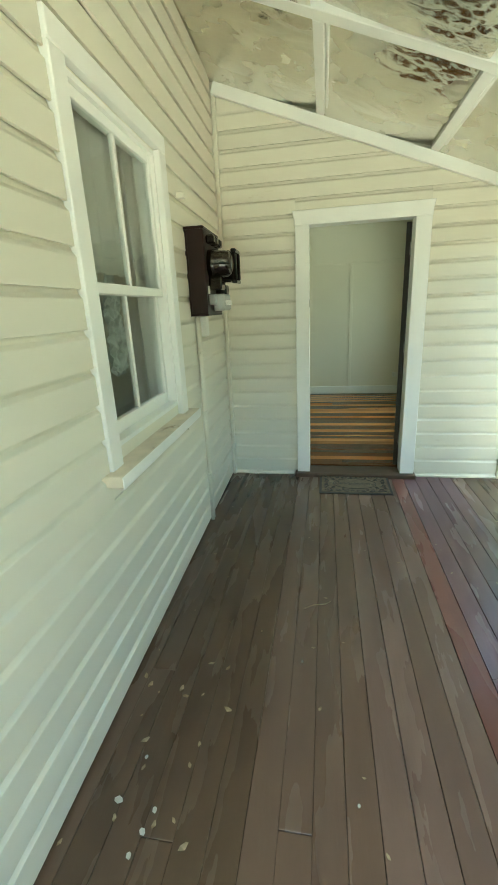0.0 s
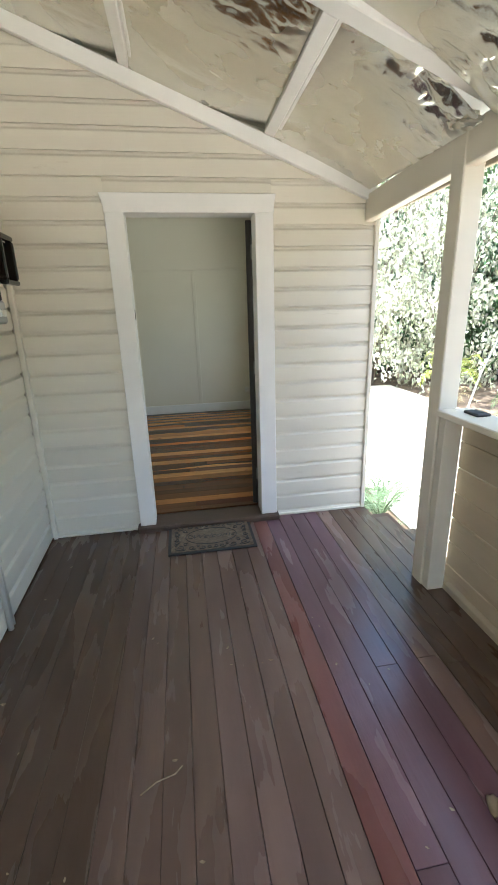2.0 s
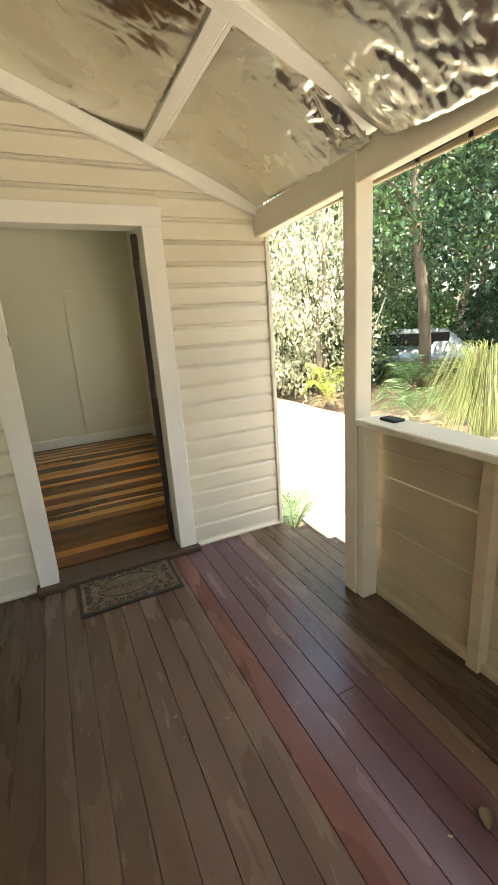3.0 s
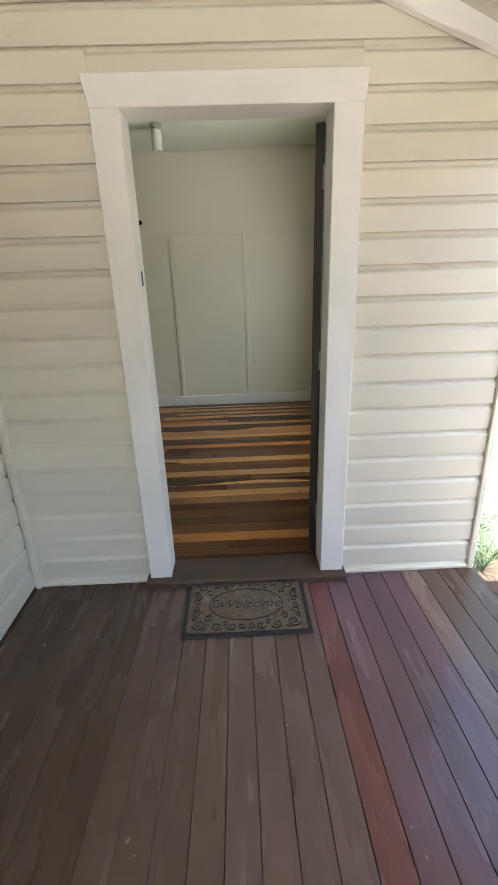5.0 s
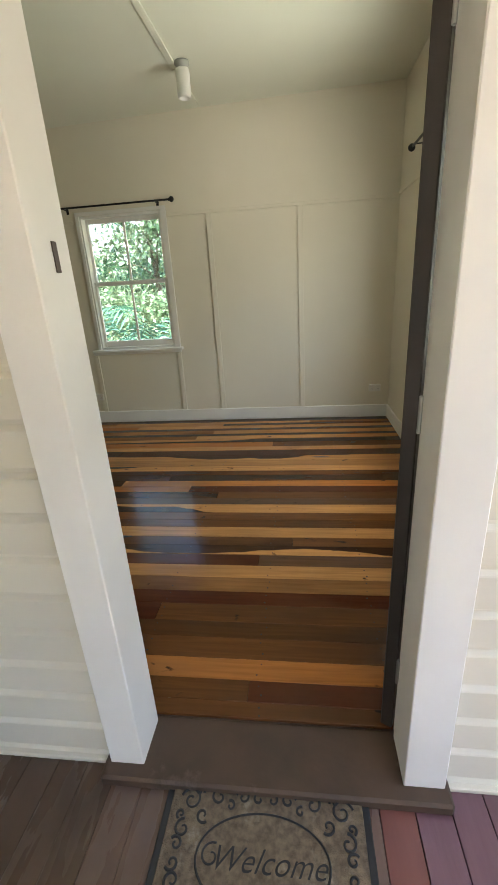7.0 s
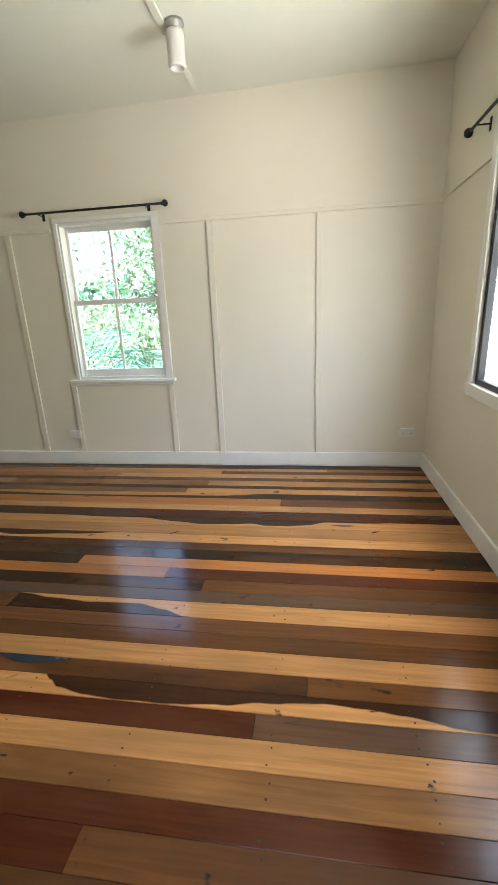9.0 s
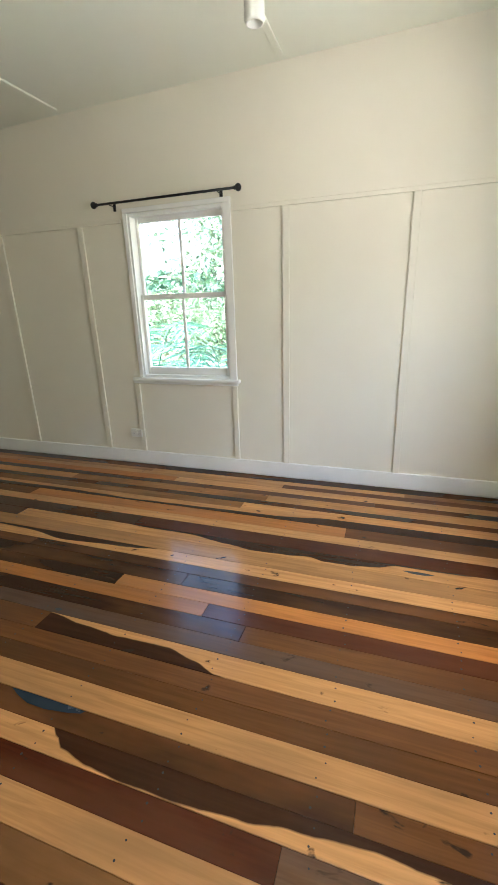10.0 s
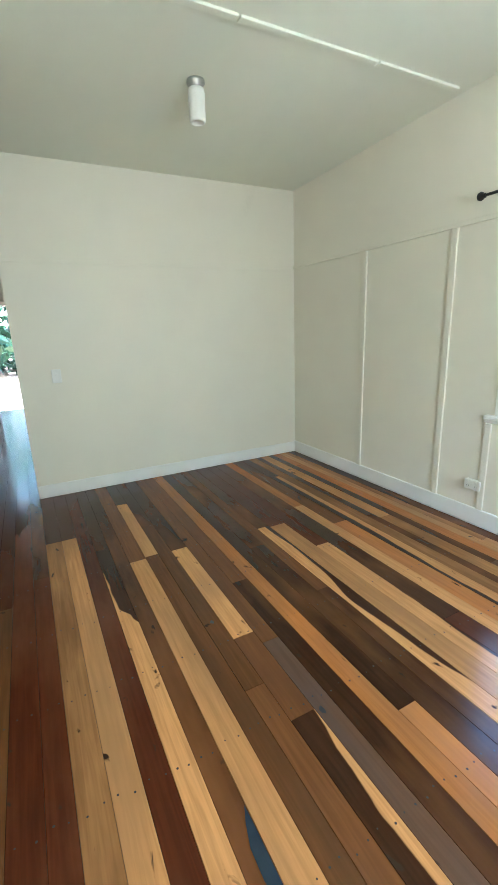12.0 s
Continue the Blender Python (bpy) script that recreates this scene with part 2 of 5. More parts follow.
def add_tube(bm, points, radius, sides=8, cap=True, taper=1.0):
    """A round bar along a line of points."""
    rings = []
    pts = [Vector(p) for p in points]
    for i, p in enumerate(pts):
        d = (pts[min(i + 1, len(pts) - 1)] - pts[max(i - 1, 0)]).normalized()
        u = d.cross((0, 0, 1) if abs(d.z) < 0.9 else (1, 0, 0)).normalized()
        v = d.cross(u)
        r = radius * (1 + (taper - 1) * i / max(1, len(pts) - 1))
        rings.append([bm.verts.new(p + r * (math.cos(a) * u + math.sin(a) * v)) for a in [2 * math.pi * k / sides for k in range(sides)]])
    for a, b in zip(rings, rings[1:]):
        for k in range(sides):
            bm.faces.new((a[k], a[(k + 1) % sides], b[(k + 1) % sides], b[k]))
    if cap:
        bm.faces.new(rings[0][::-1])
        bm.faces.new(rings[-1])
    return bm


def tube(points, radius, sides=8, taper=1.0):
    return add_tube(bmesh.new(), points, radius, sides, True, taper)


def lathe(profile, sides=20, m=None):
    """A turned shape: (radius, height) pairs round z."""
    bm = bmesh.new()
    rings = [[bm.verts.new((r * math.cos(2 * math.pi * k / sides), r * math.sin(2 * math.pi * k / sides), z)) for k in range(sides)] for r, z in profile]
    for a, b in zip(rings, rings[1:]):
        for k in range(sides):
            bm.faces.new((a[k], a[(k + 1) % sides], b[(k + 1) % sides], b[k]))
    bm.faces.new(rings[0][::-1])
    bm.faces.new(rings[-1])
    if m is not None:
        bmesh.ops.transform(bm, matrix=m, verts=bm.verts)
    return bm


def thing(name, label, category, group="", m=None, kind=""):
    ob = new(name)
    if m is not None:
        ob.matrix_basis = m
    return tagged(ob, label, category, group, kind)


def structure(name, bm, mat, label, m=None):
    return tagged(part(name, bm, mat, None, "", False, m), label, "", "", "structure")


def wall_with_holes(a0, a1, z0, z1, t0, t1, holes, along="x"):
    """A wall of that thickness along x or y, with rectangular holes (a, a, z, z) right through it."""
    bm = bmesh.new()
    cuts_a = sorted({a0, a1, *[v for h in holes for v in h[:2]]})
    cuts_z = sorted({z0, z1, *[v for h in holes for v in h[2:]]})
    for p, q in zip(cuts_a, cuts_a[1:]):
        run = None
        for r, s in zip(cuts_z, cuts_z[1:]):
            if any(h[0] <= p and q <= h[1] and h[2] <= r and s <= h[3] for h in holes):
                if run:
                    add_box(bm, *((p, q, t0, t1) if along == "x" else (t0, t1, p, q)), *run)
                run = None
            else:
                run = (run[0], s) if run else (r, s)
        if run:
            add_box(bm, *((p, q, t0, t1) if along == "x" else (t0, t1, p, q)), *run)
    return bm


# ==== plan ====
RF = 0.05                       # room floor above the deck
BACK, RIGHT, LEFT = 3.465, 2.095, -3.26
FRONT = 0.10                    # inner face of the wall with the door
D0, D1, DTOP = 0.695, 1.49, 2.06  # door opening
SKEW = Matrix.Translation((-0.026, 0, 0)) @ Matrix.Rotation(radians(1.45), 4, "Z")   # the house wall beside the porch is not quite square to the other
WY0, WY1, WZ0, WZ1 = -2.19, -1.365, 0.965, 2.21       # porch window opening
RAKE = (2.96, 2.13)             # underside of the rake board at x = 0 and x = 2.2


def rake(x):
    return RAKE[0] + (RAKE[1] - RAKE[0]) * x / 2.2


# ==== structure ====
wall_north = structure("wall_north", wall_with_holes(-9.0, 2.28, -0.3, 3.3, 0.016, FRONT, [(D0, D1, 0.0, DTOP)]), ROOMWALL,
                       "timber-framed wall with the open doorway")
wall_porch = structure("wall_west", wall_with_holes(-5.5, 0.0, -0.3, 3.4, -0.10, 0.0, [(WY0, WY1, WZ0, WZ1)], "y"), ROOMWALL,
                       "house wall beside the porch with a sash window", SKEW)
# window openings in the room
BW = (-0.875, -0.07, 0.85, 2.105)
RW = (1.0, 2.525, 0.90, 2.16)
wall_back = structure("wall_back", wall_with_holes(-9.0, 2.28, -0.3, 3.0, BACK, BACK + 0.12, [BW]), ROOMWALL, "off-white panelled room wall with a sash window")
wall_right = structure("wall_right", wall_with_holes(FRONT, BACK, -0.3, 3.0, RIGHT, RIGHT + 0.2, [RW], "y"), ROOMWALL, "off-white room wall with a wide window")
wall_left = structure("wall_left", wall_with_holes(0.73, BACK, RF, 2.95, LEFT - 0.1, LEFT, [], "y"), ROOMWALL, "off-white painted partition wall beside an opening")
structure("wall_far", wall_with_holes(FRONT, BACK, -0.3, 2.9, -9.0, -8.9, [(0.2, 1.15, RF, 2.05)], "y"), ROOMWALL, "far wall of the next room")
bm = bmesh.new()
cz = {(x, y): 2.785 + 0.0187 * (x + 3.26) for y in (FRONT, BACK + 0.1) for x in (-8.9, 2.2)}
low = [bm.verts.new((x, y, z)) for (x, y), z in cz.items()]
top = [bm.verts.new((x, y, z + 0.05)) for (x, y), z in cz.items()]
for q in ((0, 1, 3, 2), (2, 3, 1, 0)):
    bm.faces.new([(low if q[0] == 0 else top)[i] for i in q])
for i, j in ((0, 1), (1, 3), (3, 2), (2, 0)):
    bm.faces.new((low[i], low[j], top[j], top[i]))
bmesh.ops.recalc_face_normals(bm, faces=bm.faces)
ceiling = structure("ceiling", bm, CEIL, "pale painted sheet ceiling")


def ceil_z(x, y):
    return 2.785 + 0.0187 * (x + 3.26)


structure("room_subfloor", box(-8.9, RIGHT, 0.12, BACK, -0.1, RF - 0.012), SILL, "floor joists and sheet under the boards")
structure("roof", box(-9.4, 2.4, -0.2, BACK + 0.55, 3.30, 3.36), STEEL, "sheet metal house roof")
structure("eave_lining", box(-9.4, 2.75, BACK + 0.12, BACK + 0.55, 2.72, 2.74), CEIL, "eave lining behind the house")
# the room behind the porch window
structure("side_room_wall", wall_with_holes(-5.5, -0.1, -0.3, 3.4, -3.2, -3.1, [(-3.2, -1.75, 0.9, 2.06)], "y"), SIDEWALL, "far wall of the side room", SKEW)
# end wall shares the darkened brown to keep the room dim
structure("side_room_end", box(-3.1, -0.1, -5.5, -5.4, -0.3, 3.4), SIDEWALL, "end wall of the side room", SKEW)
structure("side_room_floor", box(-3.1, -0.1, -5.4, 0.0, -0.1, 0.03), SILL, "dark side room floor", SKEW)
structure("side_room_ceiling", box(-3.1, -0.1, -5.4, 0.0, 2.8, 2.85), CEIL, "side room ceiling", SKEW)
# ground
structure("ground", box(-300, 300, -300, 300, -0.9, -0.45), SOIL, "ground with leaf litter")
# unseen paving, added to bounce sunlight onto the porch walls and foil
structure("driveway", box(-3.0, 6.2, -14.0, -5.7, -0.45, -0.42, 0.01), CONCRETE, "added unseen pale paving that bounces sunlight into the porch")
structure("path", box(2.9, 6.2, -0.2, 7.2, -0.45, -0.42, 0.01), CONCRETE, "sunlit pale concrete path")

# ==== weatherboards ====
BOARD_D = 0.024


def weatherboard_mesh(length, pitch, cut0=None, cut1=None):
    """A chamferboard along +x, its foot at z = 0, its face towards -y: flat face, hollow cut at the top edge."""
    prof = [(0.0, 0.010), (-0.013, 0.010), (-0.015, 0.0), (-BOARD_D, 0.001), (-BOARD_D, pitch - 0.030), (-BOARD_D + 0.002, pitch - 0.026), (-0.012, pitch - 0.015), (-0.0095, pitch - 0.006), (-0.009, pitch), (0.0, pitch)]
    bm = bmesh.new()
    c0 = cut0 or (lambda z: 0.0)
    c1 = cut1 or (lambda z: length)
    a = [bm.verts.new((c0(z), y, z)) for y, z in prof]
    b = [bm.verts.new((c1(z), y, z)) for y, z in prof]
    for i in range(len(prof)):
        j = (i + 1) % len(prof)
        bm.faces.new((a[i], b[i], b[j], a[j]))
    bm.faces.new(a)
    bm.faces.new(b[::-1])
    bmesh.ops.recalc_face_normals(bm, faces=bm.faces)
    me = bpy.data.meshes.new("weatherboard")
    bm.to_mesh(me)
    bm.free()
    me.materials.append(CREAM)
    return me


def clad_door_wall():
    right_of_door = 1.592
    for side, pitch, foot in (("low", 0.1232, 0.045), ("high", 0.1216, 0.046), ("over", 0.1222, 0.046)):
        for k in range(-2, 25):
            z = foot + pitch * k
            if side == "over":
                if z < 2.2:
                    continue
                x0, x1 = 0.0, 2.285
            elif z > 2.16:
                continue
            else:
                x0, x1 = (0.0, 0.604) if side == "low" else (right_of_door, 2.285)
            top = (RAKE[0] + 0.05 - (z + pitch)) / 0.3773
            if top < x0 + 0.1 and z > 2.0:
                continue
            cut = None
            if z + pitch > 2.1 and top < x1:
                cut = lambda h, z=z, x0=x0, x1=x1: max(0.02, min(x1, (RAKE[0] + 0.05 - (z + h)) / 0.3773) - x0)
            me = weatherboard_mesh(x1 - x0, pitch - 0.0008, None, cut)
            link_mesh("weatherboard", me, CREAM, wall_north, "", pose(x0, 0.014 + random.uniform(-0.001, 0.001), z, random.uniform(-0.25, 0.25), 0, 0))


def clad_over_door():
    link_mesh("weatherboard", weatherboard_mesh(0.988, 0.0945), CREAM, wall_north, "", pose(0.604, 0.014, 2.1505))


def clad_porch_wall():
    pitch = 0.128
    shared = {}
    for k in range(-2, 26):
        z = 0.015 + pitch * k
        spans = [(-5.4, -0.038)]
        if z + pitch > 0.90 and z < 2.27:
            spans = [(-5.4, -2.282), (-1.273, -0.038)]
        for y0, y1 in spans:
            n = round(y1 - y0, 3)
            if n not in shared:
                shared[n] = weatherboard_mesh(n, pitch - 0.0008)
            link_mesh("weatherboard", shared[n], CREAM, wall_porch, "", pose(0.0, y0, z, random.uniform(-0.25, 0.25), 0, 90))


def trim(name, bm, label, mat=None, m=None):
    return structure(name, bm, mat or WHITE, label, m)


# corner beads and the edge of the wall
bm = box(0.0, 0.030, -0.040, 0.016, 0.0, 2.95, 0.004)
trim("corner_trim", bm, "white corner bead where two weatherboard walls meet", CREAM)
trim("corner_trim", box(2.268, 2.298, -0.026, 0.2, -0.3, 2.1, 0.004), "cream corner stop at the end of the wall", CREAM)
trim("trim", box(0.028, 0.604, -0.024, 0.0, 0.0, 0.018, 0.003), "cream strip along the foot of the wall", CREAM)
trim("trim", box(1.592, 2.268, -0.024, 0.0, 0.0, 0.018, 0.003), "cream strip along the foot of the wall", CREAM)

# ==== doorway ====
door_frame = thing("door_1", "white painted timber door frame of the open doorway", "door frame", kind="structure")
part("casing", box(0.600, 0.7085, -0.040, 0.016, 0.036, 2.056, 0.003), WHITE, door_frame)
part("casing", box(1.4825, 1.597, -0.040, 0.016, 0.036, 2.056, 0.003), WHITE, door_frame)
bm = bmesh.new()
vs = [bm.verts.new((x, y, z)) for y in (-0.043, 0.016) for x, z in ((0.597, 2.052), (1.60, 2.052), (1.60, 2.085), (1.613, 2.156), (0.580, 2.156), (0.597, 2.085))]
bm.faces.new(vs[:6])
bm.faces.new(vs[6:][::-1])
for i in range(6):
    j = (i + 1) % 6
    bm.faces.new((vs[i], vs[i + 6], vs[j + 6], vs[j]))
bmesh.ops.recalc_face_normals(bm, faces=bm.faces)
bmesh.ops.bevel(bm, geom=bm.edges[:], offset=0.003, segments=1, affect="EDGES")
part("head_casing", bm, WHITE, door_frame)
part("jamb", box(D0 - 0.002, D0 + 0.013, -0.036, 0.105, 0.036, DTOP, 0.003), WHITE, door_frame)
part("jamb", box(D1 - 0.007, D1 + 0.002, -0.036, 0.105, 0.036, DTOP, 0.003), WHITE, door_frame)
part("head_jamb", box(D0 + 0.013, D1 - 0.007, -0.036, 0.105, DTOP - 0.007, DTOP + 0.002, 0.003), WHITE, door_frame)
part("strike_plate", box(D0 + 0.0125, D0 + 0.0155, 0.034, 0.052, 1.455, 1.515, 0.001), CAGE, door_frame, "rusty dark strike plate")
part("inner_casing", box(D0 - 0.08, D0 + 0.005, 0.10, 0.118, RF, 2.13, 0.003), WHITE, door_frame)
part("inner_casing", box(D1 - 0.005, D1 + 0.08, 0.10, 0.118, RF, 2.13, 0.003), WHITE, door_frame)
trim("threshold", box(0.580, 1.612, -0.085, 0.125, -0.004, 0.038, 0.008), "worn dark brown painted door sill", SILL)


def panel_door():
    ob = thing("panel_door", "dark brown timber door standing open into the room", "door", "", pose(D1 - 0.012, 0.112, RF + 0.008, 0, 0, 0))
    w, h, t = 0.785, 1.985, 0.036
    turn = Matrix.Rotation(radians(-26), 4, "Z")
    part("door_leaf", box(-t, 0, 0, w, 0, h, 0.003, turn), DARKDOOR, ob)
    for z0, z1 in ((0.12, 0.72), (0.86, 1.86)):
        for y0, y1 in ((0.10, 0.36), (0.43, 0.69)):
            part("door_panel", box(-t - 0.006, -t + 0.002, y0, y1, z0, z1, 0.004, turn), DARKDOOR, ob)
    bm = lathe([(0.012, 0), (0.012, 0.03), (0.027, 0.045), (0.027, 0.06), (0.015, 0.07)], 16, turn @ pose(-t, w - 0.06, 0.98, 0, -90, 0))
    part("door_knob", bm, STEEL, ob, "dull metal door knob", True)
    for z in (0.2, 1.0, 1.75):
        part("hinge", tube([(0.004, 0.0, z), (0.004, 0.0, z + 0.09)], 0.006, 8), STEEL, ob, "steel butt hinge")
    return ob


panel_door()

# ==== porch window ====
def sash_window(name, label, w, h, meet, depth, m, casing=0.1, sill_out=0.07, frame_mat=WHITE, glass_in=0.05, munt=True, inside=False, s=0.045):
    """A pair of sashes with one upright bar each, in a frame; x along the wall, -y towards the viewer, z = 0 at the foot of the opening."""
    ob = thing(name, label, "window", "", m, "structure")
    f = 0.02
    part("window_frame", box(0, f, -0.005, depth, 0, h), frame_mat, ob)
    part("window_frame", box(w - f, w, -0.005, depth, 0, h), frame_mat, ob)
    part("window_frame", box(f, w - f, -0.005, depth, h - f, h), frame_mat, ob)
    part("window_frame", box(f, w - f, -0.005, depth, 0, f), frame_mat, ob)
    for i, (z0, z1, y) in enumerate(((f, meet + 0.02, glass_in + 0.032 if not inside else glass_in), (meet - 0.02, h - f, glass_in if not inside else glass_in + 0.032))):
        sash = part("sash", box(f, f + s, y, y + 0.03, z0, z1, 0.003), frame_mat, ob)
        part("stile", box(w - f - s, w - f, y, y + 0.03, z0, z1, 0.003), frame_mat, sash)
        part("rail", box(f + s, w - f - s, y, y + 0.03, z0, z0 + (0.06 if i == 0 else 0.04), 0.003), frame_mat, sash)
        part("rail", box(f + s, w - f - s, y, y + 0.03, z1 - 0.04, z1, 0.003), frame_mat, sash)
        if munt:
            part("glazing_bar", box(w / 2 - 0.011, w / 2 + 0.011, y + 0.004, y + 0.026, z0 + 0.03, z1 - 0.03, 0.003), frame_mat, sash)
        for a, b in (((f + s, w / 2 - 0.011), (w / 2 + 0.011, w - f - s)) if munt else ((f + s, w - f - s),)):
            g = part("pane", box(a, b, y + 0.013, y + 0.016, z0 + 0.03, z1 - 0.03), GLASS, sash)
            g.visible_shadow = False
    if casing:
        c = casing
        part("casing", box(-c, 0.006, -0.035, 0, -0.06, h + 0.006, 0.004), frame_mat, ob)
        part("casing", box(w - 0.006, w + c, -0.035, 0, -0.06, h + 0.006, 0.004), frame_mat, ob)
        part("head_casing", box(-c, w + c, -0.037, 0, h + 0.006, h + c, 0.004), frame_mat, ob)
        part("sill", box(-c - 0.05, w + c + 0.05, -sill_out - 0.014, 0.04, -0.10, -0.055, 0.004), SANDSILL, ob, "bare weathered sill")
        part("sill_nose", box(-c - 0.05, w + c + 0.05, -sill_out - 0.020, -sill_out - 0.0145, -0.104, -0.056, 0.002), frame_mat, ob, "white painted sill edge")
    return ob


sash_window("window_1", "white timber double-hung sash window with curtains behind", WY1 - WY0, WZ1 - WZ0, 0.60, 0.1,
            SKEW @ pose(0.0, WY0, WZ0, 0, 0, 90), 0.085, 0.075, glass_in=0.012, s=0.034)


def curtain_mesh(w, h, folds, amp):
    bm = bmesh.new()
    nx, nz = folds * 8, 10
    g = [[bm.verts.new((w * i / nx, amp * math.sin(i / 8 * 2 * math.pi) * (0.6 + 0.4 * j / nz) + 0.01 * noise.noise((i * 0.3, j * 0.4, 0)), h * j / nz)) for i in range(nx + 1)] for j in range(nz + 1)]
    for j in range(nz):
        for i in range(nx):
            bm.faces.new((g[j][i], g[j][i + 1], g[j + 1][i + 1], g[j + 1][i]))
    bmesh.ops.solidify(bm, geom=bm.faces[:], thickness=0.002)
    return bm


def cloth_material():
    """Thin pale cloth that lets part of the light through."""
    m = material("white_curtain_cloth", (0.84, 0.83, 0.79), 0.9, vary=0.05, scale=4, bump=0.1, bump_scale=200)
    n, l = m.node_tree.nodes, m.node_tree.links
    t, mix = n.new("ShaderNodeBsdfTranslucent"), n.new("ShaderNodeMixShader")
    t.inputs[0].default_value = (0.86, 0.84, 0.80, 1)
    mix.inputs[0].default_value = 0.45
    l.new(n["Principled BSDF"].outputs[0], mix.inputs[1])
    l.new(t.outputs[0], mix.inputs[2])
    l.new(mix.outputs[0], n["Material Output"].inputs[0])
    return m


CURTAIN = cloth_material()
for y0, w_, h_, lab in ((-2.16, 0.66, 0.72, "pale cloth curtain drawn to one side behind the window"), (-1.43, 0.40, 1.38, "pale cloth curtain hanging at the edge of the window")):
    cur = thing("curtain", lab, "curtain", "porch window curtains", SKEW @ pose(-0.135, y0, 0.98, 0, 0, 90))
    part("curtain_cloth", curtain_mesh(w_, h_, 5, 0.020), CURTAIN, cur, "", True, pose(0, 0, 1.38 - h_))


def plastic_bag():
    """A crumpled clear sheet hanging behind the glass."""
    bm = bmesh.new()
    nx, nz = 16, 34
    g = []
    for j in range(nz + 1):
        row = []
        for i in range(nx + 1):
            u, v = i / nx, j / nz
            q = Vector((u * 2.2, v * 5.0, 3.1))
            fold = abs(noise.noise(q * 1.3)) * 0.06 + abs(noise.noise(q * 3.1)) * 0.03
            row.append(bm.verts.new(((0.16 + 0.05 * math.sin(v * 5)) * (u - 0.5), fold - 0.02, 0.50 * v + 0.02 * math.sin(u * 9))))
        g.append(row)
    for j in range(nz):
        for i in range(nx):
            bm.faces.new((g[j][i], g[j][i + 1], g[j + 1][i + 1], g[j + 1][i]))
    bmesh.ops.solidify(bm, geom=bm.faces[:], thickness=0.001)
    m = material("clear_crumpled_plastic", (0.70, 0.72, 0.70), 0.10, vary=0.1, scale=12, bump=0.1, bump_scale=60, spec=0.9)
    ob = thing("plastic_bag", "crumpled shiny clear plastic bag hanging behind the porch window", "plastic bag", "", SKEW @ pose(-0.17, -1.67, 1.19, 0, 0, 90))
    part("plastic_sheet", bm, m, ob)


plastic_bag()
crod = thing("curtain_rod", "thin dark curtain rod behind the porch window", "curtain rod", "", SKEW @ pose(-0.14, -2.3, 2.37, 0, 0, 90))
part("rod", tube([(0, 0, 0), (1.35, 0, 0)], 0.008), BLACK, crod)
for x in (0.05, 1.3):
    part("bracket", tube([(x, 0, 0), (x, -0.045, 0)], 0.005, 6), BLACK, crod)

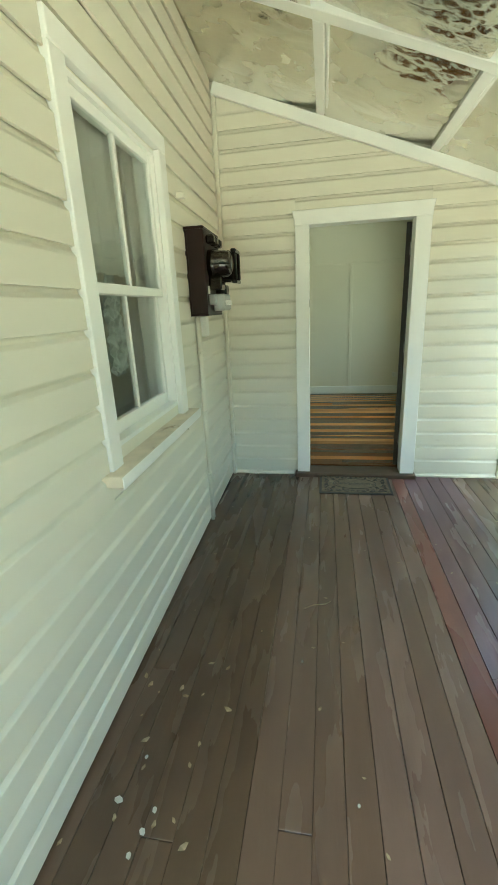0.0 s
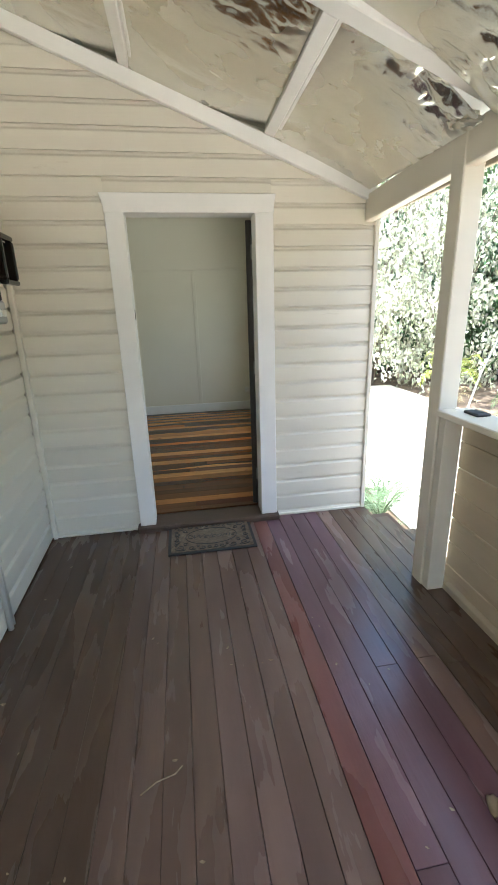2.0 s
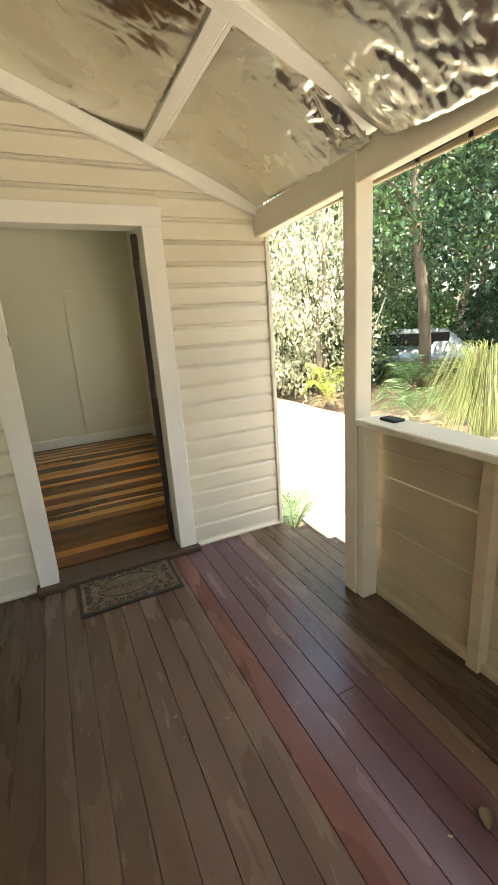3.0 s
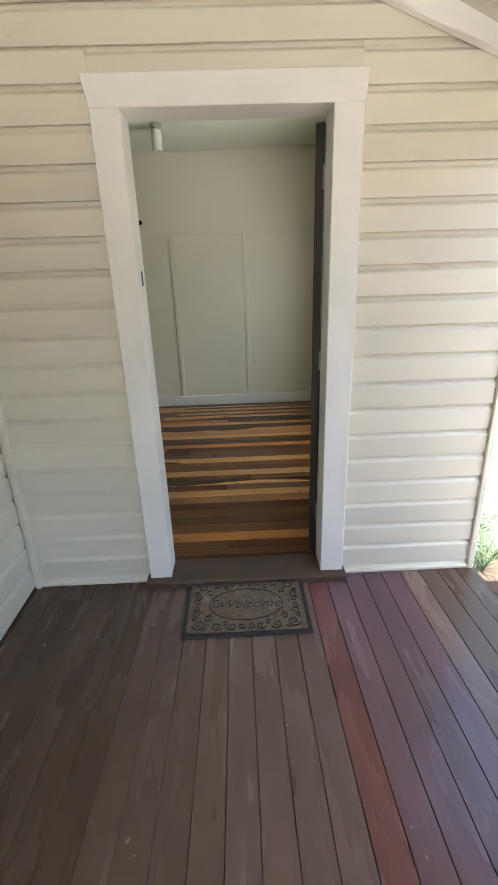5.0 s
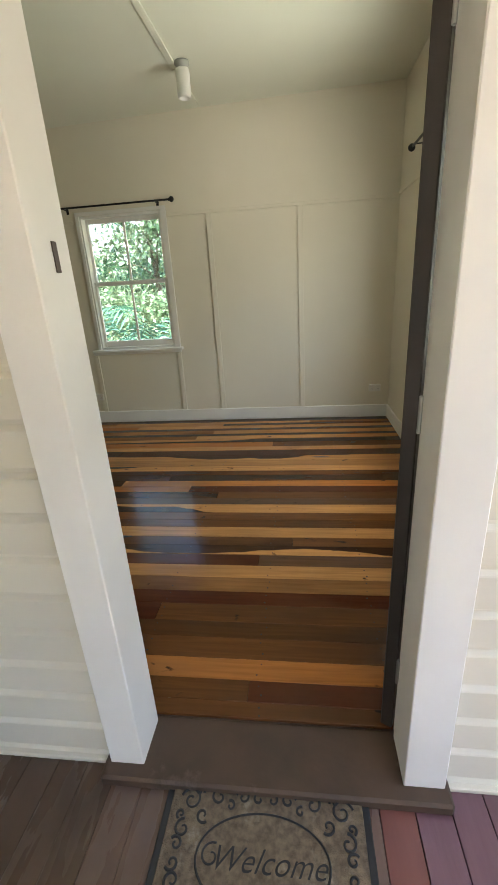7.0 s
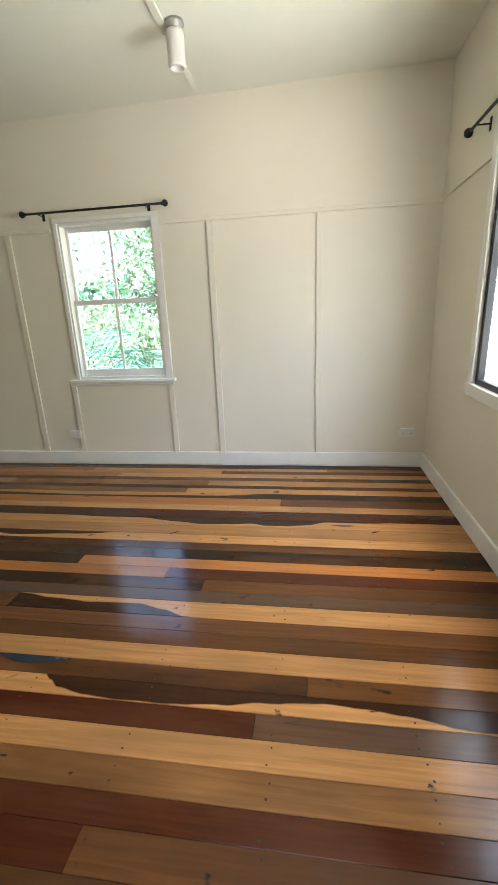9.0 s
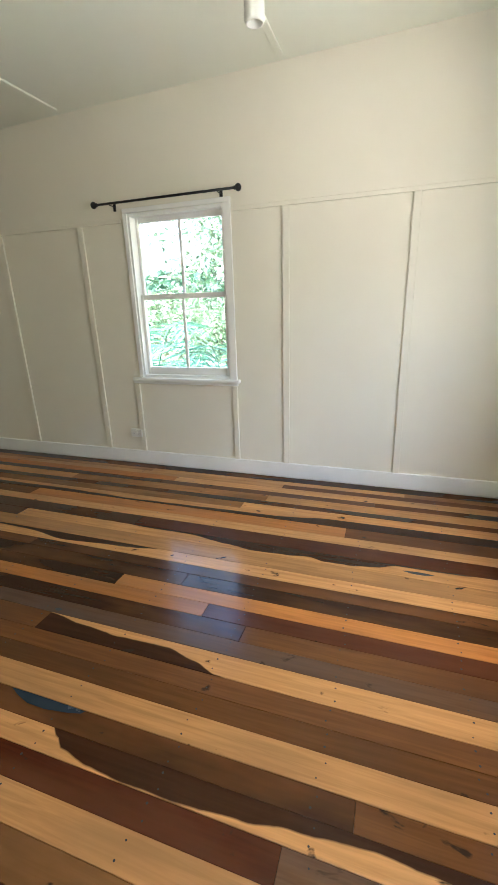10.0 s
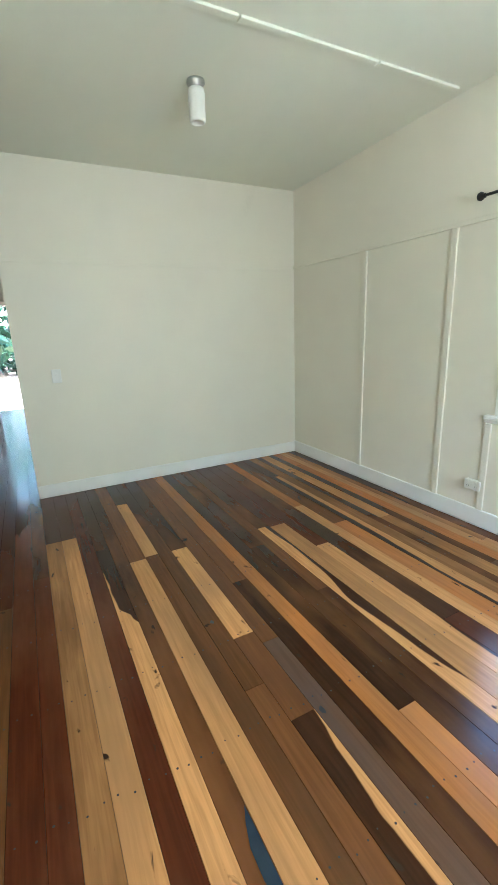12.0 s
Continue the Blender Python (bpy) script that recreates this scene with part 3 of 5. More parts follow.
# ==== meter box ====
def meter_box():
    ob = thing("meter_box", "old dark brown timber electricity meter box with two black meters", "meter box", "", SKEW @ pose(0.019, -1.02, 1.45))
    w, d, h = 0.40, 0.115, 0.47
    part("back_board", box(0, 0.015, 0, w, 0, h, 0.003), BROWNBOX, ob)
    part("side_board", box(0.015, d, 0, 0.018, 0, h, 0.003), BROWNBOX, ob)
    part("side_board", box(0.015, d, w - 0.018, w, 0, h, 0.003), BROWNBOX, ob)
    part("top_board", box(-0.0, d + 0.004, -0.003, w + 0.003, h, h + 0.016, 0.003), BROWNBOX, ob)
    part("bottom_board", box(0.0, d + 0.002, -0.002, w + 0.002, -0.014, 0.0, 0.003), BROWNBOX, ob)
    part("panel_board", box(d - 0.02, d, 0.018, w - 0.018, 0.0, h, 0.002), BROWNBOX, ob)
    r = 0.078
    y, z = 0.125, 0.285
    mtr = part("meter", lathe([(r * 1.1, 0), (r * 1.1, 0.045), (r * 1.02, 0.05), (r * 0.98, 0.10), (r * 0.9, 0.125), (r * 0.7, 0.137)], 28, pose(d, y, z, 0, 90, 0)), METER, ob, "round black electricity meter", True)
    part("meter_glass", lathe([(r * 0.7, 0.1375), (r * 0.5, 0.142), (r * 0.2, 0.145)], 24, pose(d, y, z, 0, 90, 0)), METER, mtr, "dark glass meter face", True)
    part("terminal_block", box(d, d + 0.08, y - 0.06, y + 0.06, z - 0.15, z - 0.075, 0.008), METER, mtr)
    y = 0.30
    sq = part("meter", box(d, d + 0.12, y - 0.07, y + 0.07, z - 0.10, z + 0.09, 0.018), METER, ob, "square black electricity meter")
    for y0, y1, z0, z1 in ((y - 0.078, y + 0.078, z + 0.075, z + 0.098), (y - 0.078, y + 0.078, z - 0.108, z - 0.085), (y - 0.078, y - 0.056, z - 0.085, z + 0.075), (y + 0.056, y + 0.078, z - 0.085, z + 0.075)):
        part("meter_rim", box(d + 0.115, d + 0.150, y0, y1, z0, z1, 0.006), METER, sq)
    part("terminal_block", box(d, d + 0.07, y - 0.05, y + 0.05, z - 0.175, z - 0.112, 0.008), METER, sq)
    for k in range(3):
        part("fuse_carrier", box(d, d + 0.05, 0.05 + 0.10 * k, 0.11 + 0.10 * k, 0.395, 0.445, 0.010), METER, ob)
    part("main_switch", box(d, d + 0.035, 0.045, 0.12, 0.05, 0.11, 0.005), STEEL, ob, "grey main switch")
    part("switch_cover", box(d, d + 0.075, 0.15, 0.36, 0.012, 0.115, 0.010), STEEL, ob, "grey plastic breaker cover")
    for k in range(3):
        part("breaker_toggle", box(d + 0.075, d + 0.088, 0.175 + 0.06 * k, 0.20 + 0.06 * k, 0.045, 0.075, 0.003), PLASTIC, ob, "white breaker toggle")
    part("tag", box(d, d + 0.004, 0.035, 0.075, 0.115, 0.16, 0.001), PLASTIC, ob, "white paper tag")
    return ob


meter_box()
cd = thing("conduit", "cream painted electrical conduit down the weatherboards", "conduit", "", SKEW @ pose(0.019, -0.93, 0))
part("pipe", tube([(0.018, 0, 0.0), (0.018, 0, 0.7), (0.018, 0.0, 1.44)], 0.014, 12), CREAM, cd, "", True)
part("pipe", tube([(0.016, 0.036, 0.0), (0.016, 0.036, 1.44)], 0.011, 10), CREAM, cd, "", True)
for z in (0.35, 0.8, 1.2):
    part("saddle", box(0.0, 0.034, -0.022, 0.05, z, z + 0.018, 0.003), CREAM, cd)
jb = thing("junction_box", "small grey plastic junction box under the meter box", "junction box", "", SKEW @ pose(0.019, -0.80, 1.30))
part("box_body", box(0, 0.035, 0, 0.075, 0, 0.13, 0.004), PLASTIC, jb)
part("box_lid", box(0.035, 0.042, 0.004, 0.071, 0.004, 0.126, 0.002), PLASTIC, jb)
hk = thing("bracket", "small cream timber block fixed to the weatherboards", "bracket", "", SKEW @ pose(0.018, -1.12, 2.06))
part("block", box(0, 0.05, 0, 0.05, 0, 0.03, 0.003), CREAM, hk)

# ==== deck ====
deck = thing("floor", "brown painted timber porch deck boards", "floor", "", None, "structure")
part("joist_frame", box(0.0, 2.46, -5.4, -0.1, -0.22, -0.03), SILL, deck)
part("joist_frame", box(0.0, 2.3, -0.1, -0.002, -0.22, -0.03), SILL, deck)


def deck_board_mesh(w, n):
    bm = box(-w / 2, w / 2, 0, n, -0.024, 0, 0.0014)
    me = bpy.data.meshes.new("deck_board")
    bm.to_mesh(me)
    bm.free()
    return me


DP = 0.0995
rows = []
for k in range(26):
    x = -0.0347 + DP * k
    if x > 2.46:
        break
    end = -0.004 if x < 2.3 else (-0.2 if x < 2.4 else -0.41)
    cuts = [end]
    y = end - random.uniform(1.4, 4.5)
    while y > -5.0:
        cuts.append(y)
        y -= random.uniform(1.6, 3.2)
    cuts.append(-5.45)
    # red and plum boards differ; the brown steps carry the open side's daylight
    tone = DECKRED if 1.39 < x < 1.5 else DECKPLUM if 1.5 < x < 1.9 else DECKLIT if 1.05 < x < 1.39 or 1.9 < x < 2.02 else DECKMID if 0.62 < x < 1.05 else DECK
    for a, b in zip(cuts, cuts[1:]):
        me = deck_board_mesh(DP - (random.uniform(0.0003, 0.0009) if x < 0.95 else random.uniform(0.0010, 0.0022) if x < 1.35 else random.uniform(0.0016, 0.0034)), a - b - 0.002)
        link_mesh("deck_board", me, tone, deck, "", pose(x, b, random.uniform(-0.0012, 0.0012)))

mat_thing = thing("door_mat", "worn coir welcome mat with a black rubber border and scrollwork", "door mat", "", pose(0.797, -0.428, 0.002))
part("rubber_base", box(0, 0.584, 0, 0.375, 0, 0.007, 0.003), RUBBER, mat_thing)
part("coir_top", box(0.02, 0.564, 0.024, 0.364, 0.006, 0.011, 0.002), COIR, mat_thing)


def scroll(cx, cy, r, a0, turns, hand=1):
    pts = []
    n = int(18 * abs(turns))
    for i in range(n + 1):
        f = i / n
        a = a0 + hand * turns * 2 * math.pi * f
        rr = r * (1 - 0.8 * f)
        pts.append((cx + rr * math.cos(a), cy + rr * math.sin(a), 0.0115))
    return pts


bm = bmesh.new()
cx, cy = 0.292, 0.195
add_tube(bm, [(cx + 0.175 * math.cos(a), cy + 0.105 * math.sin(a), 0.0112) for a in [2 * math.pi * k / 48 for k in range(49)]], 0.0032, 5, False)
for sx in (-1, 1):
    for sy in (-1, 1):
        for px, py, r, a0, t, hd in ((0.215, 0.125, 0.032, 0.3, 1.3, 1), (0.135, 0.138, 0.026, 2.6, 1.2, -1), (0.065, 0.142, 0.022, 0.2, 1.1, 1),
                                     (0.225, 0.055, 0.024, 1.6, 1.1, -1), (0.02, 0.14, 0.018, 2.4, 1.0, -1), (0.175, 0.09, 0.020, 4.0, 1.0, 1), (0.235, 0.02, 0.018, 0.6, 1.1, 1),
                                     (0.1, 0.118, 0.014, 1.2, 0.9, 1), (0.195, 0.148, 0.014, 3.4, 1.0, -1), (0.238, 0.088, 0.013, 5.2, 1.0, 1)):
            p = [(cx + sx * (px + (x - px)), cy + sy * (py + (y - py)), z) for x, y, z in scroll(px, py, r, a0, t, hd)]
            add_tube(bm, p, 0.0041, 5, True, 0.7)
add_tube(bm, scroll(cx - 0.135, cy + 0.002, 0.03, 1.2, 1.1, 1), 0.0032, 5, True, 0.7)
part("scrollwork", bm, RUBBER, mat_thing, "black scroll pattern")
fc = bpy.data.curves.new("lettering", "FONT")
fc.body, fc.size, fc.shear, fc.align_x, fc.extrude, fc.offset = "Welcome", 0.076, 0.42, "CENTER", 0.0008, -0.0006
fc.materials.append(RUBBER)
ft = new("lettering", fc)
ft.parent = mat_thing
ft.matrix_basis = pose(cx + 0.012, cy - 0.025, 0.0116)
ft["label"] = "black slanted lettering"

# ==== porch roof ====
SLOPE = math.atan(0.3773)


def on_slope(z_off=0.0):
    """Local x runs down the roof's slope, z square to it; the origin at the wall on the rake line."""
    return pose(0, 0, RAKE[0] + z_off, 0, math.degrees(SLOPE), 0)


rake_len = 2.24 / math.cos(SLOPE)
rb = thing("rake_board", "white painted board following the roof slope on the wall", "roof board", "", on_slope())
part("board", box(0.0, rake_len, -0.05, -0.012, 0.0, 0.080, 0.004), WHITE, rb)


def rafter(y):
    ob = thing("rafter", "white painted timber porch rafter", "rafter", "porch rafters", on_slope(0.085))
    part("timber", box(-0.02, rake_len + 0.0, y - 0.085, y, 0.0, 0.13, 0.004), WHITE, ob)


for y in (-1.085, -2.25, -3.4, -4.45):
    rafter(y)
for x in (0.79, 1.575):
    for y0, y1 in ((-1.085, -0.02),):
        s = x / math.cos(SLOPE)
        ob = thing("roof_batten", "white painted batten between the rafters", "roof batten", "porch roof battens", on_slope(0.085))
        part("timber", box(s - 0.03, s + 0.03, y0, y1, 0.0, 0.05, 0.004), WHITE, ob)
        part("timber", box(s + 0.034, s + 0.05, y0, y1, 0.012, 0.05, 0.002), WHITE, ob)


def foil_sheet(x0, x1, y0, y1, sag, crumple, seed, tail=0.0, flat=False, fine=1.0):
    """A slack sheet of foil between timbers, hollow downwards, with creases."""
    bm = bmesh.new()
    nx, ny = 100, 100
    g = []
    for j in range(ny + 1):
        v = j / ny
        row = []
        for i in range(nx + 1):
            u = i / nx
            x, y = x0 + (x1 - x0) * u, y0 + (y1 - y0) * v
            b = (16 * u * (1 - u) * v * (1 - v)) ** 0.6
            near = max(0.0, 1 - v / 0.5) ** 1.2 if flat else 0.75 + 0.25 * u
            c = crumple * (0.02 + near * min(1, max(0, (u - 0.15) * 1.8)))
            p = Vector((x * 2.4 + y * 1.2, y * 5.5 - x * 1.0, seed)) * fine
            crease = sum(w * (1 - min(1.0, abs(noise.noise(p * f)) * 2.6)) ** 2 for f, w in ((1.0, 0.55), (2.3, 0.36), (5.2, 0.2)))
            edge = 0.55 + 0.35 * (1 - v) ** 0.5 if flat else 0.45 + 0.55 * (4 * v * (1 - v)) ** 0.5
            z = -sag * b - tail * u ** 3 * edge - (0.034 * max(0.0, (v - 0.8) / 0.2) * (1 - u ** 3) if flat else 0.0) + c * (crease - 0.35) * min(1, b * 4)
            row.append(bm.verts.new((x, y, z)))
        g.append(row)
    for j in range(ny):
        for i in range(nx):
            bm.faces.new((g[j][i], g[j][i + 1], g[j + 1][i + 1], g[j + 1][i]))
    return bm


c = math.cos(SLOPE)
for k, (y0, y1, sag, cr, tail) in enumerate(((-1.09, -0.02, 0.02, 0.045, 0.10), (-2.25, -1.15, 0.09, 0.018, 0.17), (-3.4, -2.32, 0.05, 0.018, 0.12), (-4.45, -3.47, 0.05, 0.018, 0.08))):
    for j, (a, b) in enumerate(((-0.02, 0.77), (0.81, 1.555), (1.595, 2.225))):
        ob = thing("foil_sarking", "crumpled silver foil sarking sagging under the porch roof", "insulation foil", "porch foil sheets", on_slope(0.118 if k == 0 else 0.125))
        part("foil", foil_sheet(a / c, b / c, y0, y1, sag, cr * (0.6 if (k == 0 and j < 2) else 1), k * 7.3 + j * 2.1, tail if j == 2 else 0.0 if k == 0 else tail * 0.3, k == 0, 1.0 if k == 0 else 1.5), FOIL, ob, "", True)
structure("porch_roof", box(-0.3, 2.57 / c, -4.6, 0.0, 0.26, 0.29), STEEL, "corrugated porch roof sheet", on_slope())

bmw = thing("beam", "cream painted porch beam", "beam")
part("timber", box(0.0, 0.06, -4.6, -0.012, 0.0, 0.150, 0.005, pose(2.20, 0, 2.008, -1.5, 0, 0)), CREAM, bmw)
for y in (-0.955, -2.9, -4.5):
    ob = thing("post", "cream painted square timber porch post", "post", "porch posts", pose(2.245, y, 0))
    part("post_timber", box(-0.05, 0.05, -0.047, 0.047, 0.0, 2.008 - 0.0262 * y + 0.145, 0.006), CREAM, ob)
    part("post_stud", box(-0.04, 0.055, -0.10, -0.049, 0.0, 0.965, 0.004), CREAM, ob)

fas = thing("fascia", "white eave board with a cable along it", "fascia")
# eave board in the shade-darkened cream
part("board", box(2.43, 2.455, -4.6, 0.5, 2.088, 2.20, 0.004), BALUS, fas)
part("cable", tube([(2.415, -4.6 + 0.2 * k, 2.108 + 0.008 * math.sin(k * 1.7)) for k in range(26)], 0.004, 6), BLACK, fas, "thin black cable")


def festoon(y):
    ob = thing("festoon_light", "small black wire cage light hanging from the eave cable", "festoon light", "festoon lights", pose(2.412, y, 2.108))
    ob.scale = (0.75, 0.75, 0.75)
    part("socket", lathe([(0.006, 0.0), (0.012, -0.006), (0.012, -0.028), (0.009, -0.03)], 10), BLACK, ob)
    for k in range(5):
        a = 2 * math.pi * k / 5
        part("wire", tube([(0.010 * math.cos(a), 0.010 * math.sin(a), -0.03), (0.022 * math.cos(a), 0.022 * math.sin(a), -0.05), (0.018 * math.cos(a), 0.018 * math.sin(a), -0.075), (0.006 * math.cos(a), 0.006 * math.sin(a), -0.085)], 0.0015, 4), CAGE, ob)


for y in (-0.15, -0.62, -1.13, -1.38, -1.85, -2.3):
    festoon(y)

# ==== balustrade ====
bal = thing("balustrade", "low cream weatherboard porch wall with a flat rail", "balustrade")
part("top_rail", box(2.185, 2.365, -4.6, -1.0, 0.968, 1.0, 0.005), CREAM, bal)
# studs and planks take the shade-darkened cream, the rail plain cream
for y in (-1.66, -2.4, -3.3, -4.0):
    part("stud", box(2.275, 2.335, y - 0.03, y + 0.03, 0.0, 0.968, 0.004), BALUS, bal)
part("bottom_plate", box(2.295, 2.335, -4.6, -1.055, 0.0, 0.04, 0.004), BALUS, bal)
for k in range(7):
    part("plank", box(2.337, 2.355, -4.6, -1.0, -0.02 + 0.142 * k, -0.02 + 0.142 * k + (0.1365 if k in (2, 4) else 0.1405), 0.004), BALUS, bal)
pb = thing("phone_case", "small dark case lying on the porch rail", "case", "", pose(2.30, -1.14, 1.0))
part("case_body", box(-0.035, 0.035, -0.05, 0.05, 0, 0.013, 0.004), RUBBER, pb)

# ==== room trims ====
for nm, b in (("baseboard", box(LEFT, RIGHT, BACK - 0.018, BACK, RF, RF + 0.125, 0.004)), ("baseboard", box(RIGHT - 0.018, RIGHT, 0.12, BACK - 0.018, RF, RF + 0.125, 0.004)),
              ("baseboard", box(LEFT, LEFT + 0.018, 0.73, BACK - 0.018, RF, RF + 0.115, 0.004)), ("baseboard", box(LEFT + 0.2, 0.6, FRONT, FRONT + 0.018, RF, RF + 0.125, 0.004))):
    trim(nm, b, "white painted skirting board")
RZ = 2.045
for a, b in ((LEFT, -0.935), (-0.012, RIGHT)):
    trim("trim", box(a, b, BACK - 0.016, BACK, RZ, RZ + 0.028, 0.002), "painted cover strip across the wall panels", ROOMWALL)
trim("trim", box(RIGHT - 0.016, RIGHT, 0.12, BACK - 0.016, RZ + 0.02, RZ + 0.048, 0.002), "painted cover strip across the wall panels", ROOMWALL)
trim("trim", box(LEFT, LEFT + 0.006, 0.73, BACK - 0.010, RZ - 0.02, RZ + 0.003, 0.002), "painted cover strip across the wall panels", ROOMWALL)
for x in (-2.17, -1.32, 0.385, 1.225):
    trim("trim", box(x - 0.024, x + 0.024, BACK - 0.017, BACK, RF + 0.125, RZ, 0.002), "painted cover batten between wall panels", ROOMWALL)
for x in (-0.945, -0.04):
    trim("trim", box(x - 0.022, x + 0.022, BACK - 0.017, BACK, RF + 0.125, 0.79, 0.002), "painted cover batten below the window", ROOMWALL)
for x in (0.37, -1.335):
    y = 0.12
    for y1 in (1.35, 1.9, 2.74, 3.39):
        y2 = min(y1, BACK - 0.02)
        bm = box(-0.02, 0.02, y, y2 - 0.01, -0.014, 0.0, 0.002)
        trim("trim", bm, "painted cover strip on the ceiling", CEIL, pose(x, 0, ceil_z(x, 0)))
        y = y1

# back window, seen from inside
sash_window("window_2", "white painted double-hung sash window with garden behind", BW[1] - BW[0], BW[3] - BW[2], 0.645, 0.12, pose(BW[0], BACK, BW[2]), 0, inside=True, glass_in=0.04, s=0.026)
win2 = bpy.data.objects["window_2"]
W_, H_ = BW[1] - BW[0], BW[3] - BW[2]
for nm, b in (("casing", box(-0.032, 0.004, -0.018, 0, -0.03, H_ + 0.002, 0.003)), ("casing", box(W_ - 0.004, W_ + 0.055, -0.018, 0, -0.03, H_ + 0.002, 0.003)), ("head_casing", box(-0.032, W_ + 0.055, -0.02, 0, H_ + 0.002, H_ + 0.035, 0.003)),
              ("sill", box(-0.09, W_ + 0.08, -0.045, 0.03, -0.03, -0.002, 0.005)), ("apron", box(-0.10, W_ + 0.06, -0.016, 0, -0.055, -0.03, 0.003))):
    part(nm, b, WHITE, win2)
# wide window in the other wall: white reveal, dark metal sliding frame
w3 = thing("window_3", "wide window with a dark aluminium sliding frame and white reveal", "window", "", None, "structure")
a, b, z0, z1 = RW
part("reveal", box(RIGHT + 0.001, RIGHT + 0.19, b - 0.018, b, z0, z1, 0.003), WHITE, w3)
part("reveal", box(RIGHT + 0.001, RIGHT + 0.19, a, a + 0.018, z0, z1, 0.003), WHITE, w3)
part("reveal", box(RIGHT + 0.001, RIGHT + 0.19, a + 0.018, b - 0.018, z1 - 0.018, z1, 0.003), WHITE, w3)
part("sill", box(RIGHT - 0.028, RIGHT + 0.19, a - 0.075, b + 0.06, z0 - 0.06, z0 + 0.012, 0.004), WHITE, w3)
for y0, y1 in ((b - 0.045, b + 0.055), (a - 0.075, a + 0.012)):
    part("casing", box(RIGHT - 0.022, RIGHT, max(y0, b - 0.01) if y1 > b else y0, y1, z0 + 0.0125, z1 + 0.08, 0.003), WHITE, w3)
part("head_casing", box(RIGHT - 0.024, RIGHT, a, b - 0.01, z1 - 0.005, z1 + 0.08, 0.003), WHITE, w3)
fx = RIGHT - 0.004
for y0, y1 in ((a + 0.018, a + 0.05), ((a + b) / 2 - 0.02, (a + b) / 2 + 0.02), (b - 0.05, b - 0.018)):
    part("frame_bar", box(fx, fx + 0.04, y0, y1, z0 + 0.012, z1 - 0.018, 0.003), BLACK, w3, "black aluminium bar")
for zz in (z0 + 0.012, z1 - 0.05):
    part("frame_bar", box(fx, fx + 0.04, a + 0.05, b - 0.05, zz, zz + 0.032, 0.003), BLACK, w3, "black aluminium bar")
for y0, y1 in ((a + 0.05, (a + b) / 2 - 0.02), ((a + b) / 2 + 0.02, b - 0.05)):
    part("pane", box(fx + 0.018, fx + 0.022, y0, y1, z0 + 0.04, z1 - 0.05), GLASS, w3).visible_shadow = False


def curtain_rod(label, length, m):
    """Along local x, held off the wall behind it (+y)."""
    ob = thing("curtain_rod", label, "curtain rod", "curtain rods", m)
    part("rod", tube([(0, 0, 0), (length, 0, 0)], 0.0085, 10), BLACK, ob, "", True)
    for x, s in ((0, -1), (length, 1)):
        part("finial", lathe([(0.009, 0), (0.014, 0.004), (0.011, 0.010), (0.020, 0.018), (0.026, 0.032), (0.021, 0.046), (0.008, 0.054)], 16, pose(x, 0, 0, 0, 90 * s, 0)), BLACK, ob, "", True)
    for x in (0.11, length - 0.12):
        br = part("bracket", tube([(x, 0.062, -0.012), (x, 0.02, -0.012), (x, 0, -0.012)], 0.004, 6), BLACK, ob)
        part("wall_plate", box(x - 0.012, x + 0.012, 0.060, 0.066, -0.045, 0.02, 0.002), BLACK, br)
    return ob


curtain_rod("black metal curtain rod with round finials above the sash window", 1.12, pose(-1.085, BACK - 0.066, 2.175))
curtain_rod("black metal curtain rod with round finials above the wide window", 2.2, pose(RIGHT - 0.066, 2.81, 2.262, 0, 0, -90))


def ceiling_lamp(x, y):
    ob = thing("ceiling_lamp", "white tubular glass ceiling lamp on a metal gallery, unlit", "ceiling lamp", "ceiling lamps", pose(x, y, ceil_z(x, y) - 0.012))
    part("rose", lathe([(0.05, 0.012), (0.052, -0.004), (0.04, -0.018), (0.038, -0.03)], 24), STEEL, ob, "tarnished metal gallery", True)
    part("shade", lathe([(0.030, -0.022), (0.044, -0.03), (0.048, -0.05), (0.047, -0.185), (0.042, -0.196), (0.034, -0.196), (0.034, -0.15)], 28), PLASTIC, ob, "white glass tube shade", True)
    return ob


ceiling_lamp(0.437, 2.67)
ceiling_lamp(-1.87, 1.89)


def power_socket(label, m, switch=False):
    ob = thing("light_switch" if switch else "power_socket", label, "light switch" if switch else "power socket", "", m)
    w, h = (0.075, 0.115) if switch else (0.115, 0.072)
    part("plate", box(-w / 2, w / 2, -0.034, -0.022, -h / 2, h / 2, 0.004), PLASTIC, ob)
    part("mounting_block", box(-w / 2 + 0.003, w / 2 - 0.003, -0.022, 0, -h / 2 + 0.003, h / 2 - 0.003, 0.002), PLASTIC, ob)
    part("rocker", box(-0.012, 0.012, -0.040, -0.034, 0.004, 0.026, 0.002), PLASTIC, ob)
    if not switch:
        for x in (-0.03, 0.03):
            for dx, r in ((-0.006, 30), (0.006, -30)):
                part("slot", box(-0.0012, 0.0012, -0.0355, -0.034, -0.005, 0.005, 0, pose(x + dx, 0, -0.008, 0, r, 0)), BLACK, ob)
            part("socket_switch", box(x - 0.006, x + 0.006, -0.038, -0.034, 0.016, 0.028, 0.001), PLASTIC, ob)


power_socket("white double power socket on the wall above the skirting", pose(1.95, BACK, 0.355))
power_socket("white double power socket on the wall above the skirting", pose(-1.0, BACK, 0.345))
power_socket("white light switch on the partition wall", pose(LEFT, 1.02, 1.12, 0, 0, 90), True)

# the space past the opening
w4 = thing("door_2", "white frame of a bright far doorway past the opening", "door frame", "", None, "structure")
